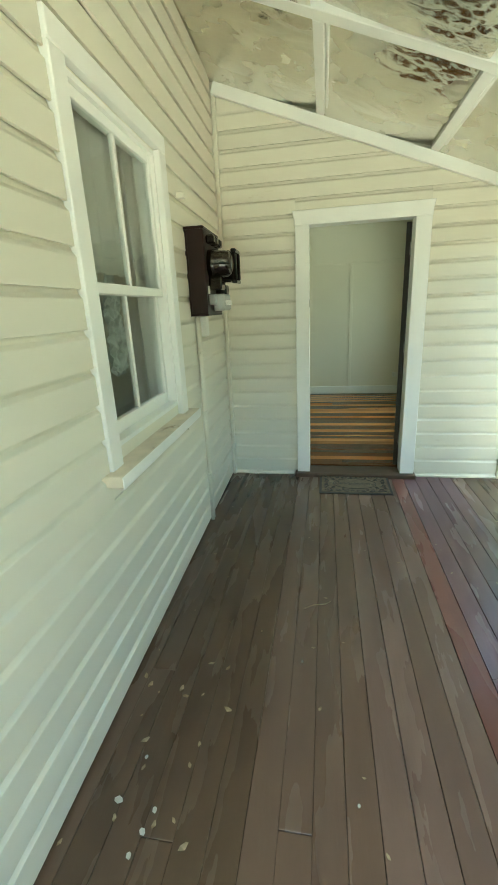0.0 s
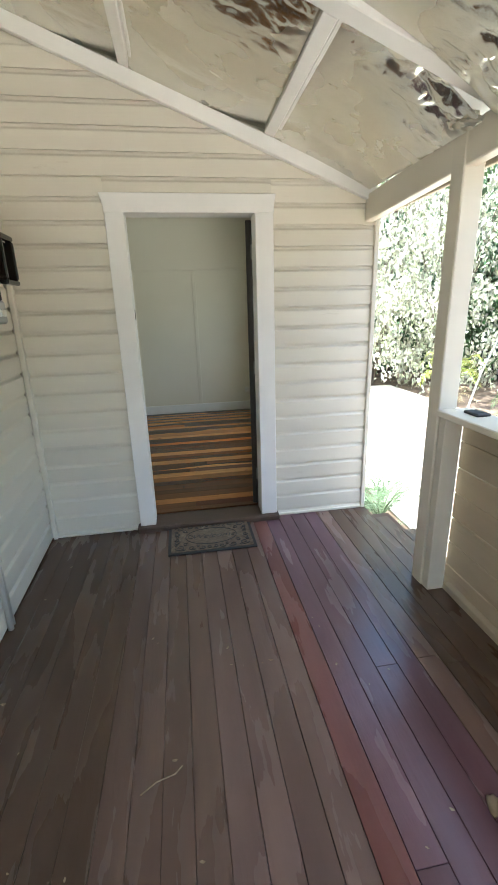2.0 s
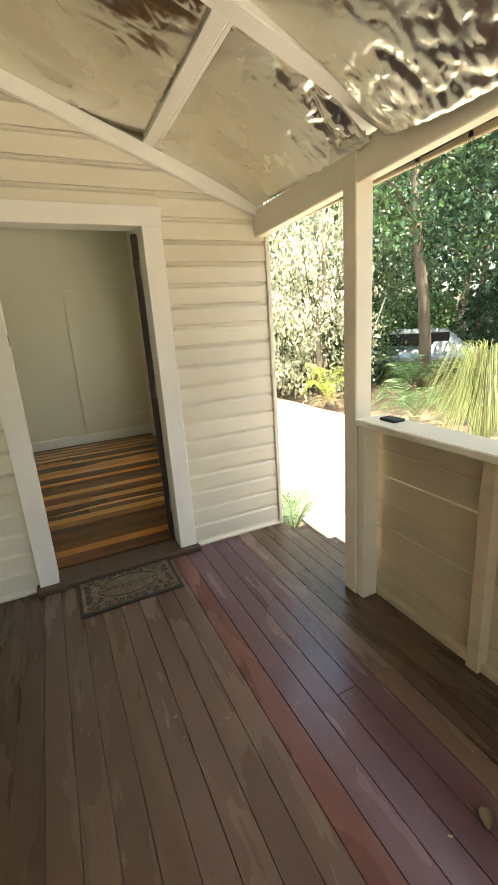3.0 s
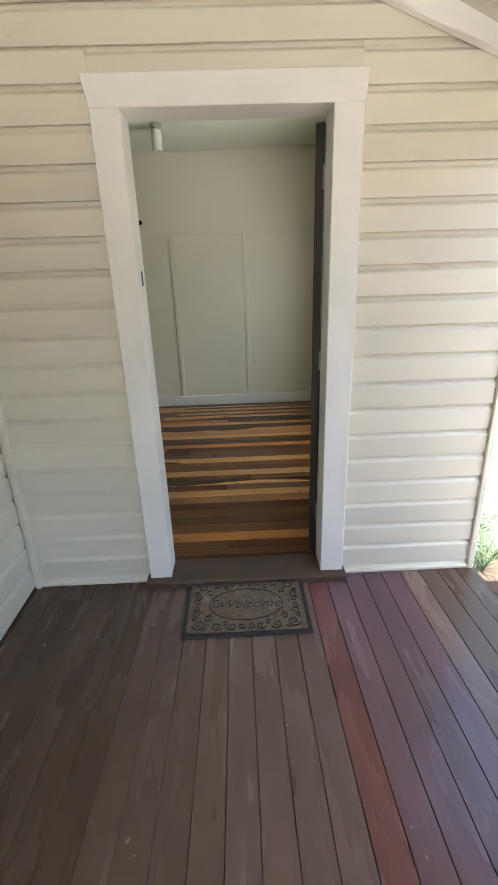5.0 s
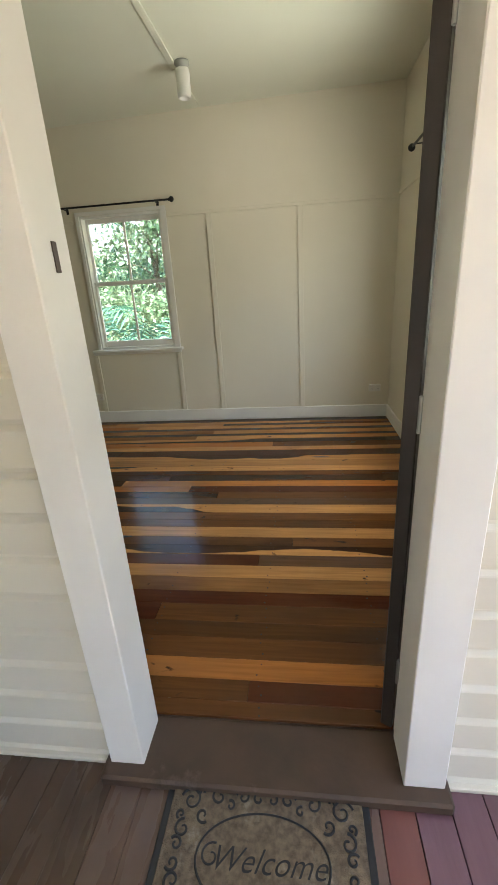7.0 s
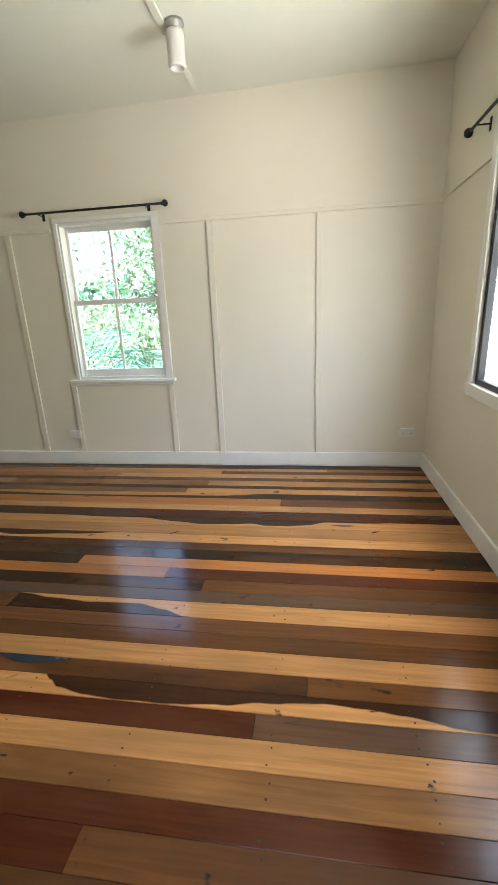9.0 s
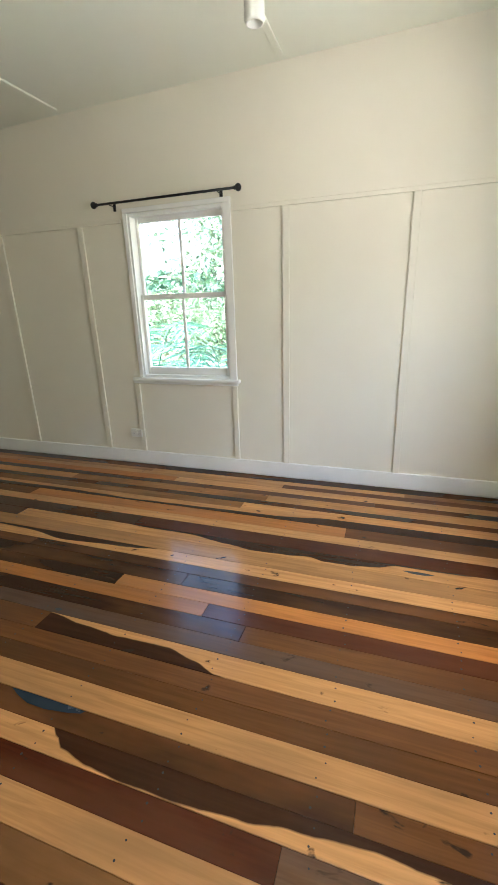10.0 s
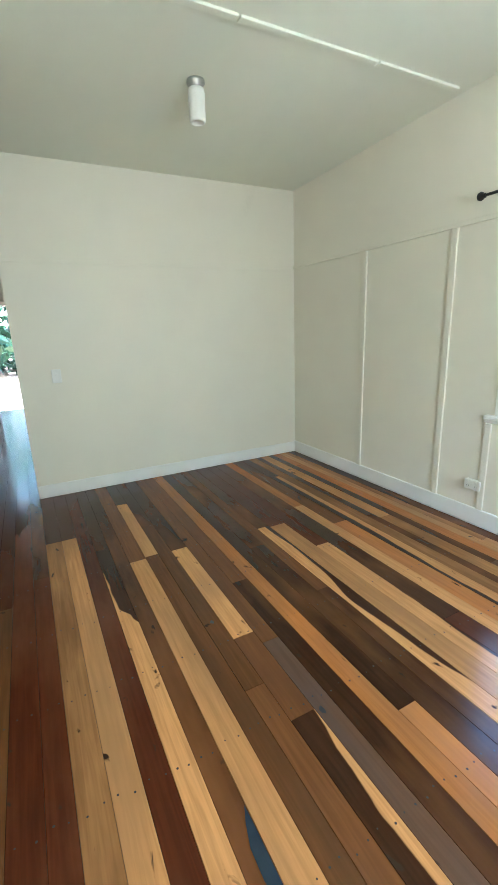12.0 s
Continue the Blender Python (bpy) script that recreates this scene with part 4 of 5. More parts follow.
for y0, y1, z0, z1 in ((0.12, 0.2, RF, 2.13), (1.15, 1.23, RF, 2.13), (0.2, 1.15, 2.05, 2.13)):
    part("casing", box(-8.9, -8.88, y0, y1, z0, z1, 0.004), WHITE, w4)

# ==== room floor boards ====
def board_material(name, col_a, col_b, edge=None, rough=0.16):
    """Varnished timber along x: streaked grain, dark specks, and where wanted a wandering line between heart and sapwood."""
    m = bpy.data.materials.new(name)
    m.use_nodes = True
    nt = m.node_tree
    n, l = nt.nodes, nt.links
    b = n["Principled BSDF"]
    tc, oi = n.new("ShaderNodeTexCoord"), n.new("ShaderNodeObjectInfo")
    off = n.new("ShaderNodeVectorMath")
    off.operation = "MULTIPLY_ADD"
    comb = n.new("ShaderNodeCombineXYZ")
    for k in range(3):
        l.new(oi.outputs["Random"], comb.inputs[k])
    l.new(comb.outputs[0], off.inputs[0])
    off.inputs[1].default_value = (53, 31, 17)
    l.new(tc.outputs["Object"], off.inputs[2])

    def tex(scale, stretch, detail=5, dist=0.0):
        mp = n.new("ShaderNodeMapping")
        mp.inputs["Scale"].default_value = stretch
        l.new(off.outputs[0], mp.inputs[0])
        t = n.new("ShaderNodeTexNoise")
        t.inputs["Scale"].default_value, t.inputs["Detail"].default_value, t.inputs["Distortion"].default_value = scale, detail, dist
        l.new(mp.outputs[0], t.inputs["Vector"])
        return t.outputs[0]

    def ramp(src, lo, hi, a=0.0, c=1.0):
        r = n.new("ShaderNodeMapRange")
        for key, v in (("From Min", lo), ("From Max", hi), ("To Min", a), ("To Max", c)):
            r.inputs[key].default_value = v
        l.new(src, r.inputs["Value"])
        return r.outputs[0]

    def mixed(f, a, c):
        x = n.new("ShaderNodeMix")
        x.data_type = "RGBA"
        l.new(f, x.inputs["Factor"])
        for k, v in (("A", a), ("B", c)):
            if isinstance(v, tuple):
                x.inputs[k].default_value = (*v, 1)
            else:
                l.new(v, x.inputs[k])
        return x.outputs["Result"]

    streak = tex(9, (0.35, 7, 1), 6, 0.6)
    patch = tex(1.6, (0.8, 3, 1), 4)
    col = mixed(ramp(streak, 0.35, 0.68), col_a, tuple(v * 0.72 for v in col_a))
    if edge:
        sep = n.new("ShaderNodeSeparateXYZ")
        l.new(tc.outputs["Object"], sep.inputs[0])
        span = edge[-1][0] - edge[0][0]
        line = n.new("ShaderNodeValToRGB")
        line.color_ramp.interpolation = "EASE"
        while len(line.color_ramp.elements) < len(edge):
            line.color_ramp.elements.new(0.5)
        for el, (ex, ey) in zip(line.color_ramp.elements, edge):
            el.position = (ex - edge[0][0]) / span
            g = 0.5 + ey * 4
            el.color = (g, g, g, 1)
        l.new(ramp(sep.outputs[0], edge[0][0], edge[-1][0]), line.inputs[0])
        lift = ramp(line.outputs[0], 0, 1, -0.125, 0.125)
        wob = ramp(tex(7, (1, 0.3, 1), 3), 0.3, 0.7, -0.004, 0.004)
        sub, ad = n.new("ShaderNodeMath"), n.new("ShaderNodeMath")
        sub.operation = "SUBTRACT"
        l.new(sep.outputs[1], sub.inputs[0])
        l.new(lift, sub.inputs[1])
        l.new(sub.outputs[0], ad.inputs[0])
        l.new(wob, ad.inputs[1])
        col = mixed(ramp(ad.outputs[0], -0.003, 0.003), col, mixed(ramp(streak, 0.3, 0.7), col_b, tuple(v * 0.7 for v in col_b)))
    else:
        col = mixed(ramp(patch, 0.42, 0.75), col, col_b)
    spot = tex(11, (0.8, 1.5, 1), 4, 0.4)
    col = mixed(ramp(spot, 0.685, 0.73), col, (0.035, 0.018, 0.01))
    h = n.new("ShaderNodeHueSaturation")
    l.new(col, h.inputs["Color"])
    l.new(ramp(oi.outputs["Random"], 0, 1, 0.8, 1.2), h.inputs["Value"])
    l.new(h.outputs[0], b.inputs["Base Color"])
    l.new(ramp(patch, 0.3, 0.7, rough - 0.05, rough + 0.08), b.inputs["Roughness"])
    b.inputs["Specular IOR Level"].default_value = 0.27
    bp = n.new("ShaderNodeBump")
    bp.inputs["Strength"].default_value, bp.inputs["Distance"].default_value = 0.10, 0.002
    l.new(tex(3, (0.6, 2, 1), 3), bp.inputs["Height"])
    l.new(bp.outputs[0], b.inputs["Normal"])
    return m


TAN, RED, DK, MID, ORG, GRY = (0.56, 0.265, 0.088), (0.074, 0.015, 0.004), (0.046, 0.015, 0.005), (0.155, 0.057, 0.016), (0.44, 0.16, 0.036), (0.130, 0.060, 0.027)
BOARDS = {
    "T": board_material("tan_floor_timber", TAN, (0.33, 0.165, 0.062)),
    "D": board_material("dark_floor_timber", DK, MID),
    "M": board_material("brown_floor_timber", MID, (0.085, 0.034, 0.013)),
    "R": board_material("red_floor_timber", RED, (0.11, 0.034, 0.013)),
    "O": board_material("orange_floor_timber", ORG, (0.28, 0.12, 0.04)),
    "B": board_material("blotched_brown_floor_timber", (0.36, 0.165, 0.052), (0.15, 0.060, 0.018)),
    "G": board_material("grey_brown_floor_timber", GRY, (0.10, 0.062, 0.045)),
}
room_floor = thing("room_floor", "polished mixed-tone hardwood floor boards", "floor", "", None, "structure")
# timbers whose pale sapwood meets the dark heart along a wandering line: colour below, colour above, the line
TWO_TONE = {
    "a": (TAN, DK, [(-1.9, 1.024), (-1.5, 1.036), (-1.3, 1.042), (-1.2, 1.09), (-1.1, 1.12), (0.13, 1.12), (0.18, 1.09), (0.22, 1.06), (0.34, 1.036),
                    (0.5, 1.028), (0.68, 1.03), (0.85, 1.045), (1.0, 1.068), (1.25, 1.085), (1.48, 1.07), (1.65, 1.035), (2.0, 1.022)]),
    "b": (DK, TAN, [(-0.3, 1.577), (-0.1, 1.552), (0.1, 1.537), (0.35, 1.542), (0.48, 1.515), (0.6, 1.475), (0.7, 1.455), (2.0, 1.455)]),
    "c": (TAN, DK, [(-1.7, 2.17), (-1.3, 2.19), (-1.04, 2.18), (-0.75, 2.135), (-0.36, 2.165), (0.0, 2.21), (2.0, 2.22)]),
    "d": (TAN, DK, [(-1.2, 2.43), (0.0, 2.41), (0.3, 2.365), (0.5, 2.34), (0.65, 2.352), (0.78, 2.368), (0.88, 2.345), (1.0, 2.345), (1.15, 2.37), (1.25, 2.41), (2.0, 2.43)]),
    "e": (DK, TAN, [(-2.6, 2.79), (-1.4, 2.79), (-0.6, 2.765), (0.4, 2.785), (0.95, 2.84), (2.0, 2.84)]),
}
# far edge of each row; then, from the wide window's wall inwards, each timber's tone and where it ends
ROWS = [(0.180, "M -1.1 R"), (0.265, "R 1.005 M -1.4 R"), (0.357, "O -0.9 R"), (0.460, "M -0.2 M -1.9 R"), (0.546, "M 0.2 M -1.6 R"), (0.651, "M 0.55 R"), (0.737, "R -1.83 D"),
        (0.838, "B -2.28 R"), (0.936, "T -2.28 R"), (1.028, "G 0.975 R"), (1.112, "a -2.0 D"), (1.196, "M 1.15 D"), (1.300, "T -1.73 M"), (1.385, "M -1.75 T -2.72 D"),
        (1.472, "M -0.5 M -2.2 D"), (1.578, "b -0.3 M -0.79 T -1.74 D"), (1.662, "G -0.7 M"), (1.757, "M 0.62 D -1.2 M"), (1.847, "R 0.40 O"), (1.935, "O -0.14 D"),
        (2.035, "D 0.2 D -1.5 D"), (2.112, "D -0.9 M"), (2.205, "c -1.72 D"), (2.325, "T -1.70 R"), (2.425, "d -1.3 R"), (2.545, "R -0.4 D"), (2.630, "T -1.9 O"), (2.745, "M 0.95 O -1.5 M"),
        (2.835, "e -2.6 D"), (2.925, "T 0.2 B"), (2.985, "D"), (3.085, "T 0.34 B -1.4 T"), (3.150, "D 1.1 G -0.6 D"), (3.235, "T -0.5 O"), (3.300, "M 0.4 T"), (3.360, "B 1.3 T -0.8 B"), (3.447, "D")]
y = 0.122
frng = random.Random(5)
nail = bmesh.new()
for yb, plan in ROWS:
    plan = plan.split()
    xs = [RIGHT - 0.002] + [float(v) for v in plan[1::2]] + [-8.85]
    for (xa, xb), tone in zip(zip(xs, xs[1:]), plan[::2]):
        pieces = ((xa, LEFT - 0.05, tone), (LEFT - 0.05, xb, "R" if frng.random() < 0.6 else "D")) if xb < LEFT else ((xa, xb, tone),)
        for p, q, t in pieces:
            cx_, cy_ = (p + q) / 2, (y + yb) / 2
            if t in TWO_TONE:
                below, above, line = TWO_TONE[t]
                stuff_ = board_material("two_tone_floor_timber", below, above, [(ex - cx_, ey - cy_) for ex, ey in line])
            else:
                stuff_ = BOARDS[t]
            bm = box(-(p - q) / 2 + 0.0005, (p - q) / 2 - 0.0005, -(yb - y) / 2 + 0.0006, (yb - y) / 2 - 0.0006, -0.012, 0, 0.0012)
            part("floor_board", bm, stuff_, room_floor, "", False, pose(cx_, cy_, RF + frng.uniform(-0.0004, 0.0004)))
    for k in range(12):
        for f_ in (0.25, 0.75):
            cx_, cy_ = -3.1 + 0.46 * k + frng.uniform(-0.012, 0.012), y + (yb - y) * f_ + frng.uniform(-0.006, 0.006)
            r = frng.uniform(0.0028, 0.0046)
            f = [nail.verts.new((cx_ + r * math.cos(a), cy_ + r * math.sin(a), RF + 0.0009)) for a in [math.pi / 3 * i for i in range(6)]]
            nail.faces.new(f)
    y = yb
# dark knots and gum veins in the pale boards
for kx, ky, kr, kl in ((1.36, 2.372, 0.012, 6.0), (-0.28, 1.60, 0.010, 1.8), (0.03, 0.845, 0.005, 2.2), (-0.05, 0.79, 0.004, 4.0), (0.20, 0.80, 0.004, 3.0), (-0.95, 1.43, 0.009, 1.5)):
    f = [nail.verts.new((kx + kr * kl * math.cos(a) * (1 + 0.2 * math.sin(3 * a)), ky + kr * math.sin(a), RF + 0.0009)) for a in [math.pi / 7 * i for i in range(14)]]
    nail.faces.new(f)
nh = part("nail_hole", nail, BLACK, room_floor, "dark filled nail holes")
nh["kind"] = "stuff"
SLATE = material("slate_blue_paint_stain", (0.022, 0.034, 0.046), 0.22, vary=0.15, scale=12, bump=0.0)
bm = bmesh.new()
edge = [(-0.13, 1.192), (-0.04, 1.194), (0.08, 1.194), (0.21, 1.192), (0.20, 1.180), (0.15, 1.168), (0.06, 1.155), (-0.02, 1.156), (-0.08, 1.172)]
bm.faces.new([bm.verts.new((x, y_, RF + 0.0022)) for x, y_ in reversed(edge)])
bmesh.ops.recalc_face_normals(bm, faces=bm.faces)
part("paint_stain", bm, SLATE, room_floor, "slate-blue paint stain")

# ==== garden ====
def leaf_cloud(name, mat, centres, per, size, spread, seed, long=1.8, droop=0.3):
    """Many small folded leaves about a set of twig ends."""
    r = np.random.RandomState(seed)
    n = len(centres) * per
    c = np.repeat(np.array(centres, float), per, axis=0) + r.normal(0, 1, (n, 3)) * np.array(spread)
    d = r.normal(0, 1, (n, 3))
    d[:, 2] -= droop
    d /= np.linalg.norm(d, axis=1)[:, None]
    u = np.cross(d, r.normal(0, 1, (n, 3)))
    u /= np.linalg.norm(u, axis=1)[:, None] + 1e-9
    w = np.cross(d, u)
    s = size * r.uniform(0.6, 1.35, (n, 1))
    v = np.empty((n, 4, 3))
    v[:, 0] = c
    v[:, 1] = c + d * s * long * 0.45 + u * s * 0.5 + w * s * 0.12
    v[:, 2] = c + d * s * long
    v[:, 3] = c + d * s * long * 0.45 - u * s * 0.5 + w * s * 0.12
    idx = np.arange(n * 4).reshape(n, 4)
    faces = np.concatenate([idx[:, [0, 1, 2]], idx[:, [0, 2, 3]]])
    me = bpy.data.meshes.new(name)
    me.from_pydata(v.reshape(-1, 3).tolist(), [], faces.tolist())
    me.materials.append(mat)
    return me


def tree(label, height, trunk, crown_r, crown_z, clumps, per, size, mat, seed, lean=0.1):
    """A tapered trunk with limbs and a ragged crown; returns the thing at the origin."""
    r = random.Random(seed)
    ob = thing("tree", label, "tree", "garden trees")
    pts = [(lean * z * math.sin(z * 0.6 + seed), lean * z * math.cos(z * 0.5 + seed), z) for z in [height * k / 8 for k in range(9)]]
    bm = tube(pts, trunk, 9, 0.3)
    ends = []
    for k in range(9):
        z = crown_z * 0.7 + (height - crown_z * 0.7) * r.random()
        i = min(7, int(z / height * 8))
        p = Vector(pts[i]).lerp(Vector(pts[i + 1]), z / height * 8 - i)
        a = r.uniform(0, 6.28)
        q = p + Vector((math.cos(a), math.sin(a), r.uniform(0.2, 0.9))) * crown_r * r.uniform(0.5, 0.95)
        mid_ = p.lerp(q, 0.5) + Vector((0, 0, 0.1 * crown_r))
        add_tube(bm, [p, mid_, q], trunk * 0.35, 6, True, 0.3)
        ends += [q, mid_]
    part("trunk", bm, BARK, ob, "", True)
    cs = []
    for k in range(clumps):
        e = r.choice(ends)
        cs.append((e.x + r.gauss(0, crown_r * 0.33), e.y + r.gauss(0, crown_r * 0.33), max(0.6, e.z + r.gauss(0, crown_r * 0.3))))
    link_mesh("crown", leaf_cloud("crown", mat, cs, per, size, (0.22, 0.22, 0.16), seed), mat, ob)
    return ob


def shrub(label, r_, h, clumps, per, size, mat, seed):
    r = random.Random(seed)
    ob = thing("shrub", label, "shrub", "garden shrubs")
    bm = bmesh.new()
    cs = []
    for k in range(7):
        a = r.uniform(0, 6.28)
        e = Vector((math.cos(a) * r_ * 0.6, math.sin(a) * r_ * 0.6, h * r.uniform(0.6, 0.95)))
        add_tube(bm, [(0, 0, 0), e * 0.5 + Vector((0, 0, h * 0.1)), e], 0.03, 6, True, 0.3)
    part("stem", bm, BARK, ob)
    for k in range(clumps):
        a, q = r.uniform(0, 6.28), math.sqrt(r.random())
        z = h * r.random() ** 0.8
        rr = r_ * q * (0.5 + 0.7 * math.sin(min(3.0, z / h * 2.6 + 0.4)))
        cs.append((rr * math.cos(a), rr * math.sin(a), z + 0.05))
    link_mesh("crown", leaf_cloud("crown", mat, cs, per, size, (0.16, 0.16, 0.13), seed), mat, ob)
    return ob


def frond_plant(name, label, cat, n, length, rise, leaflets, leaf_len, width, mat, seed, stem=0.0, group=""):
    """Arching fronds from one crown, each with two rows of leaflets."""
    r = random.Random(seed)
    ob = thing(name, label, cat, group)
    if stem:
        part("stem", lathe([(0.14, 0), (0.11, stem * 0.5), (0.12, stem)], 12), BARK, ob)
    for k in range(n):
        bm = bmesh.new()
        a = 2 * math.pi * k / n + r.uniform(-0.25, 0.25)
        ln, rs = length * r.uniform(0.75, 1.1), rise * r.uniform(0.5, 1.2)
        pts = []
        for i in range(9):
            f = i / 8
            pts.append(Vector((math.cos(a) * ln * f, math.sin(a) * ln * f, stem + rs * math.sin(f * 2.4) - 0.25 * ln * f * f)))
        add_tube(bm, pts, 0.008, 4, True, 0.3)
        side = Vector((-math.sin(a), math.cos(a), 0))
        for j in range(leaflets):
            f = 0.12 + 0.88 * j / leaflets
            i = min(7, int(f * 8))
            p = pts[i].lerp(pts[i + 1], f * 8 - i)
            fwd = (pts[i + 1] - pts[i]).normalized()
            q = leaf_len * math.sin(min(1, 0.25 + f) * math.pi * 0.75) * r.uniform(0.8, 1.1)
            for s in (-1, 1):
                tip = p + (side * s * 0.85 + fwd * 0.6).normalized() * q + Vector((0, 0, -0.25 * q))
                m_ = p.lerp(tip, 0.45) + Vector((0, 0, 0.03 * q))
                w_ = fwd * width
                bm.faces.new([bm.verts.new(v) for v in (p, m_ - w_, tip, m_ + w_)])
        part("frond", bm, mat, ob)
    return ob


def strap_clump(label, n, h, r_, mat, seed, width=0.014):
    r = random.Random(seed)
    ob = thing("grass_clump", label, "grass clump", "garden clumps")
    bm = bmesh.new()
    for k in range(n):
        a, hh, rr = r.uniform(0, 6.28), h * r.uniform(0.6, 1.1), r_ * r.uniform(0.5, 1.2)
        side = Vector((-math.sin(a), math.cos(a), 0)) * width
        prev = None
        for i in range(7):
            f = i / 6
            p = Vector((math.cos(a) * rr * f ** 1.3, math.sin(a) * rr * f ** 1.3, hh * (math.sin(f * 2.5) / 0.94) * (1 if f < 0.6 else 1 - 0.5 * (f - 0.6))))
            w_ = side * (1 - 0.85 * f)
            cur_ = (bm.verts.new(p - w_), bm.verts.new(p + w_))
            if prev:
                bm.faces.new((prev[0], prev[1], cur_[1], cur_[0]))
            prev = cur_
    o = part("leaf", bm, mat, ob)
    o["kind"] = "stuff"
    return ob


GZ = -0.45
t_a = tree("tall tree with glossy dark green leaves", 9, 0.16, 2.6, 3.2, 260, 26, 0.085, LEAF, 3)
t_b = tree("slender tree with small dark leaves", 11, 0.12, 2.2, 4.0, 240, 26, 0.075, LEAFDARK, 8, 0.03)
t_c = tree("leafy tree with pale green leaves", 7, 0.10, 2.3, 2.2, 240, 26, 0.09, LEAFPALE, 14)
s_a = shrub("dense green garden shrub", 1.3, 2.2, 190, 24, 0.07, LEAF, 21)
s_b = shrub("dark leafy garden shrub", 1.5, 2.8, 210, 24, 0.08, LEAFDARK, 22)
s_c = shrub("sunlit pale green shrub", 1.2, 1.9, 170, 24, 0.07, LEAFPALE, 23)
for ob, m in ((t_a, pose(9.5, 5.3, GZ)), (t_b, pose(8.8, 1.45, GZ)), (t_c, pose(9.9, 9.4, GZ)), (s_a, pose(8.9, 7.6, GZ)), (s_b, pose(9.0, 9.5, GZ)), (s_c, pose(6.0, 9.4, GZ))):
    ob.matrix_basis = m
grng = random.Random(77)
PLACES = [(t_a, 13, 3), (t_b, 12, 4.6), (t_b, 10, -0.4), (t_c, 11, 10), (t_b, 15, 8), (t_a, 8, 12), (t_b, 4.5, 12), (t_b, 17, 4.5), (t_a, 18, 11), (t_c, 15.5, 13),
          (t_a, -9, 9), (s_a, 11.5, 8), (s_b, 13, 5.6), (s_b, 15, 2.4), (s_c, 10.4, 11.4), (s_a, 8.3, 10.4), (s_b, 6.2, 10.6), (s_a, 14, 10),
          (s_b, 12.5, -1), (s_b, 17, 7), (s_b, 4.6, 8.9)]
for ob, x, y in PLACES:
    o = copy_thing(ob, pose(x, y, GZ, 0, 0, grng.uniform(0, 360)))
    k = grng.uniform(0.85, 1.2)
    o.scale = (k, k, k)
# pale bushes, their leaf colour carrying the glare of the sun
dry = shrub("tall pale dry bush, sun glare put into its leaf colour", 1.5, 3.4, 300, 24, 0.06, GLARELEAF, 25)
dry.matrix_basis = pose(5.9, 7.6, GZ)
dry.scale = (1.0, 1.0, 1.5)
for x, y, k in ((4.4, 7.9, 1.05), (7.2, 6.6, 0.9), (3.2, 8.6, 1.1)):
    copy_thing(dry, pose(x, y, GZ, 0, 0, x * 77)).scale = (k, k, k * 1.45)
sap = thing("sapling", "thin leaning pale grey sapling trunk", "sapling", "", pose(5.4, 3.2, GZ))
part("trunk", tube([(0, 0, 0), (0.14, -0.14, 0.9), (0.3, -0.3, 1.6), (0.45, -0.45, 2.2)], 0.02, 8, 0.5), STEEL, sap)
for x, y, k in ((-2.4, 9.2, 1.0), (-0.4, 10.0, 1.2), (1.6, 9.4, 1.0), (-4.2, 10.5, 1.2), (3.2, 11.0, 1.1)):
    copy_thing(s_c, pose(x, y, GZ, 0, 0, x * 61)).scale = (k, k, k * 0.9)
copy_thing(t_c, pose(-3.2, 12.5, GZ, 0, 0, 40))
brown = thing("sapling", "brown leaning trunk among the pale bushes", "sapling", "", pose(6.6, 5.5, GZ))
part("trunk", tube([(0, 0, 0), (-0.1, 0.05, 0.9), (-0.05, 0.1, 1.9), (0.12, 0.1, 2.9), (0.2, 0.2, 4.2)], 0.07, 9, 0.5), BARK, brown, "", True)
# far woods, lower behind the house; unseen arc added to screen low sky light
r = np.random.RandomState(4)
cs = []
for k in range(3000):
    a = r.uniform(-math.pi, math.pi)
    q = r.uniform(24, 34)
    top = 13 if -0.15 < a < 0.95 else 3.2 if 1.1 < a < 2.6 else 9
    cs.append((q * math.cos(a), q * math.sin(a), GZ + top * r.uniform(0, 1) ** 1.2))
woods = link_mesh("far_woods", leaf_cloud("far_woods", LEAFDARK, cs, 22, 0.42, (1.1, 1.1, 0.7), 9), LEAFDARK)
tagged(woods, "dense dark green woods around the garden, unseen arc screening sky light", "woods", "", "stuff")

pl = frond_plant("palm", "low palm with arching feathery fronds", "palm", 11, 1.3, 0.75, 22, 0.34, 0.014, LEAF, 31, 0.35, "garden palms")
pl.matrix_basis = pose(6.3, 2.5, GZ)
pl.scale = (0.75, 0.75, 0.75)
pp = frond_plant("palm", "sunlit pale palm with arching feathery fronds behind the house", "palm", 11, 1.3, 0.75, 22, 0.34, 0.014, LEAFTEAL, 32, 0.35, "garden palms")
pp.matrix_basis = pose(-2.4, 6.0, GZ)
pp.scale = (1.5, 1.5, 1.5)
for x, y, k in ((-0.95, 5.6, 1.3), (0.35, 5.4, 1.15)):
    copy_thing(pp, pose(x, y, GZ, 0, 0, x * 50)).scale = (k, k, k)
for x, y, k in ((8.4, 4.6, 0.9),):
    copy_thing(pl, pose(x, y, GZ, 0, 0, x * 50)).scale = (k, k, k)
fern = frond_plant("fern", "green fern growing beside the porch", "fern", 12, 0.45, 0.34, 20, 0.10, 0.007, LEAFPALE, 33, 0.0, "garden ferns")
fern.matrix_basis = pose(2.72, 0.52, GZ + 0.02)
for x, y, k in ((2.95, 0.95, 0.9), (2.62, 0.95, 0.8)):
    copy_thing(fern, pose(x, y, GZ + 0.02, 0, 0, x * 90)).scale = (k, k, k)
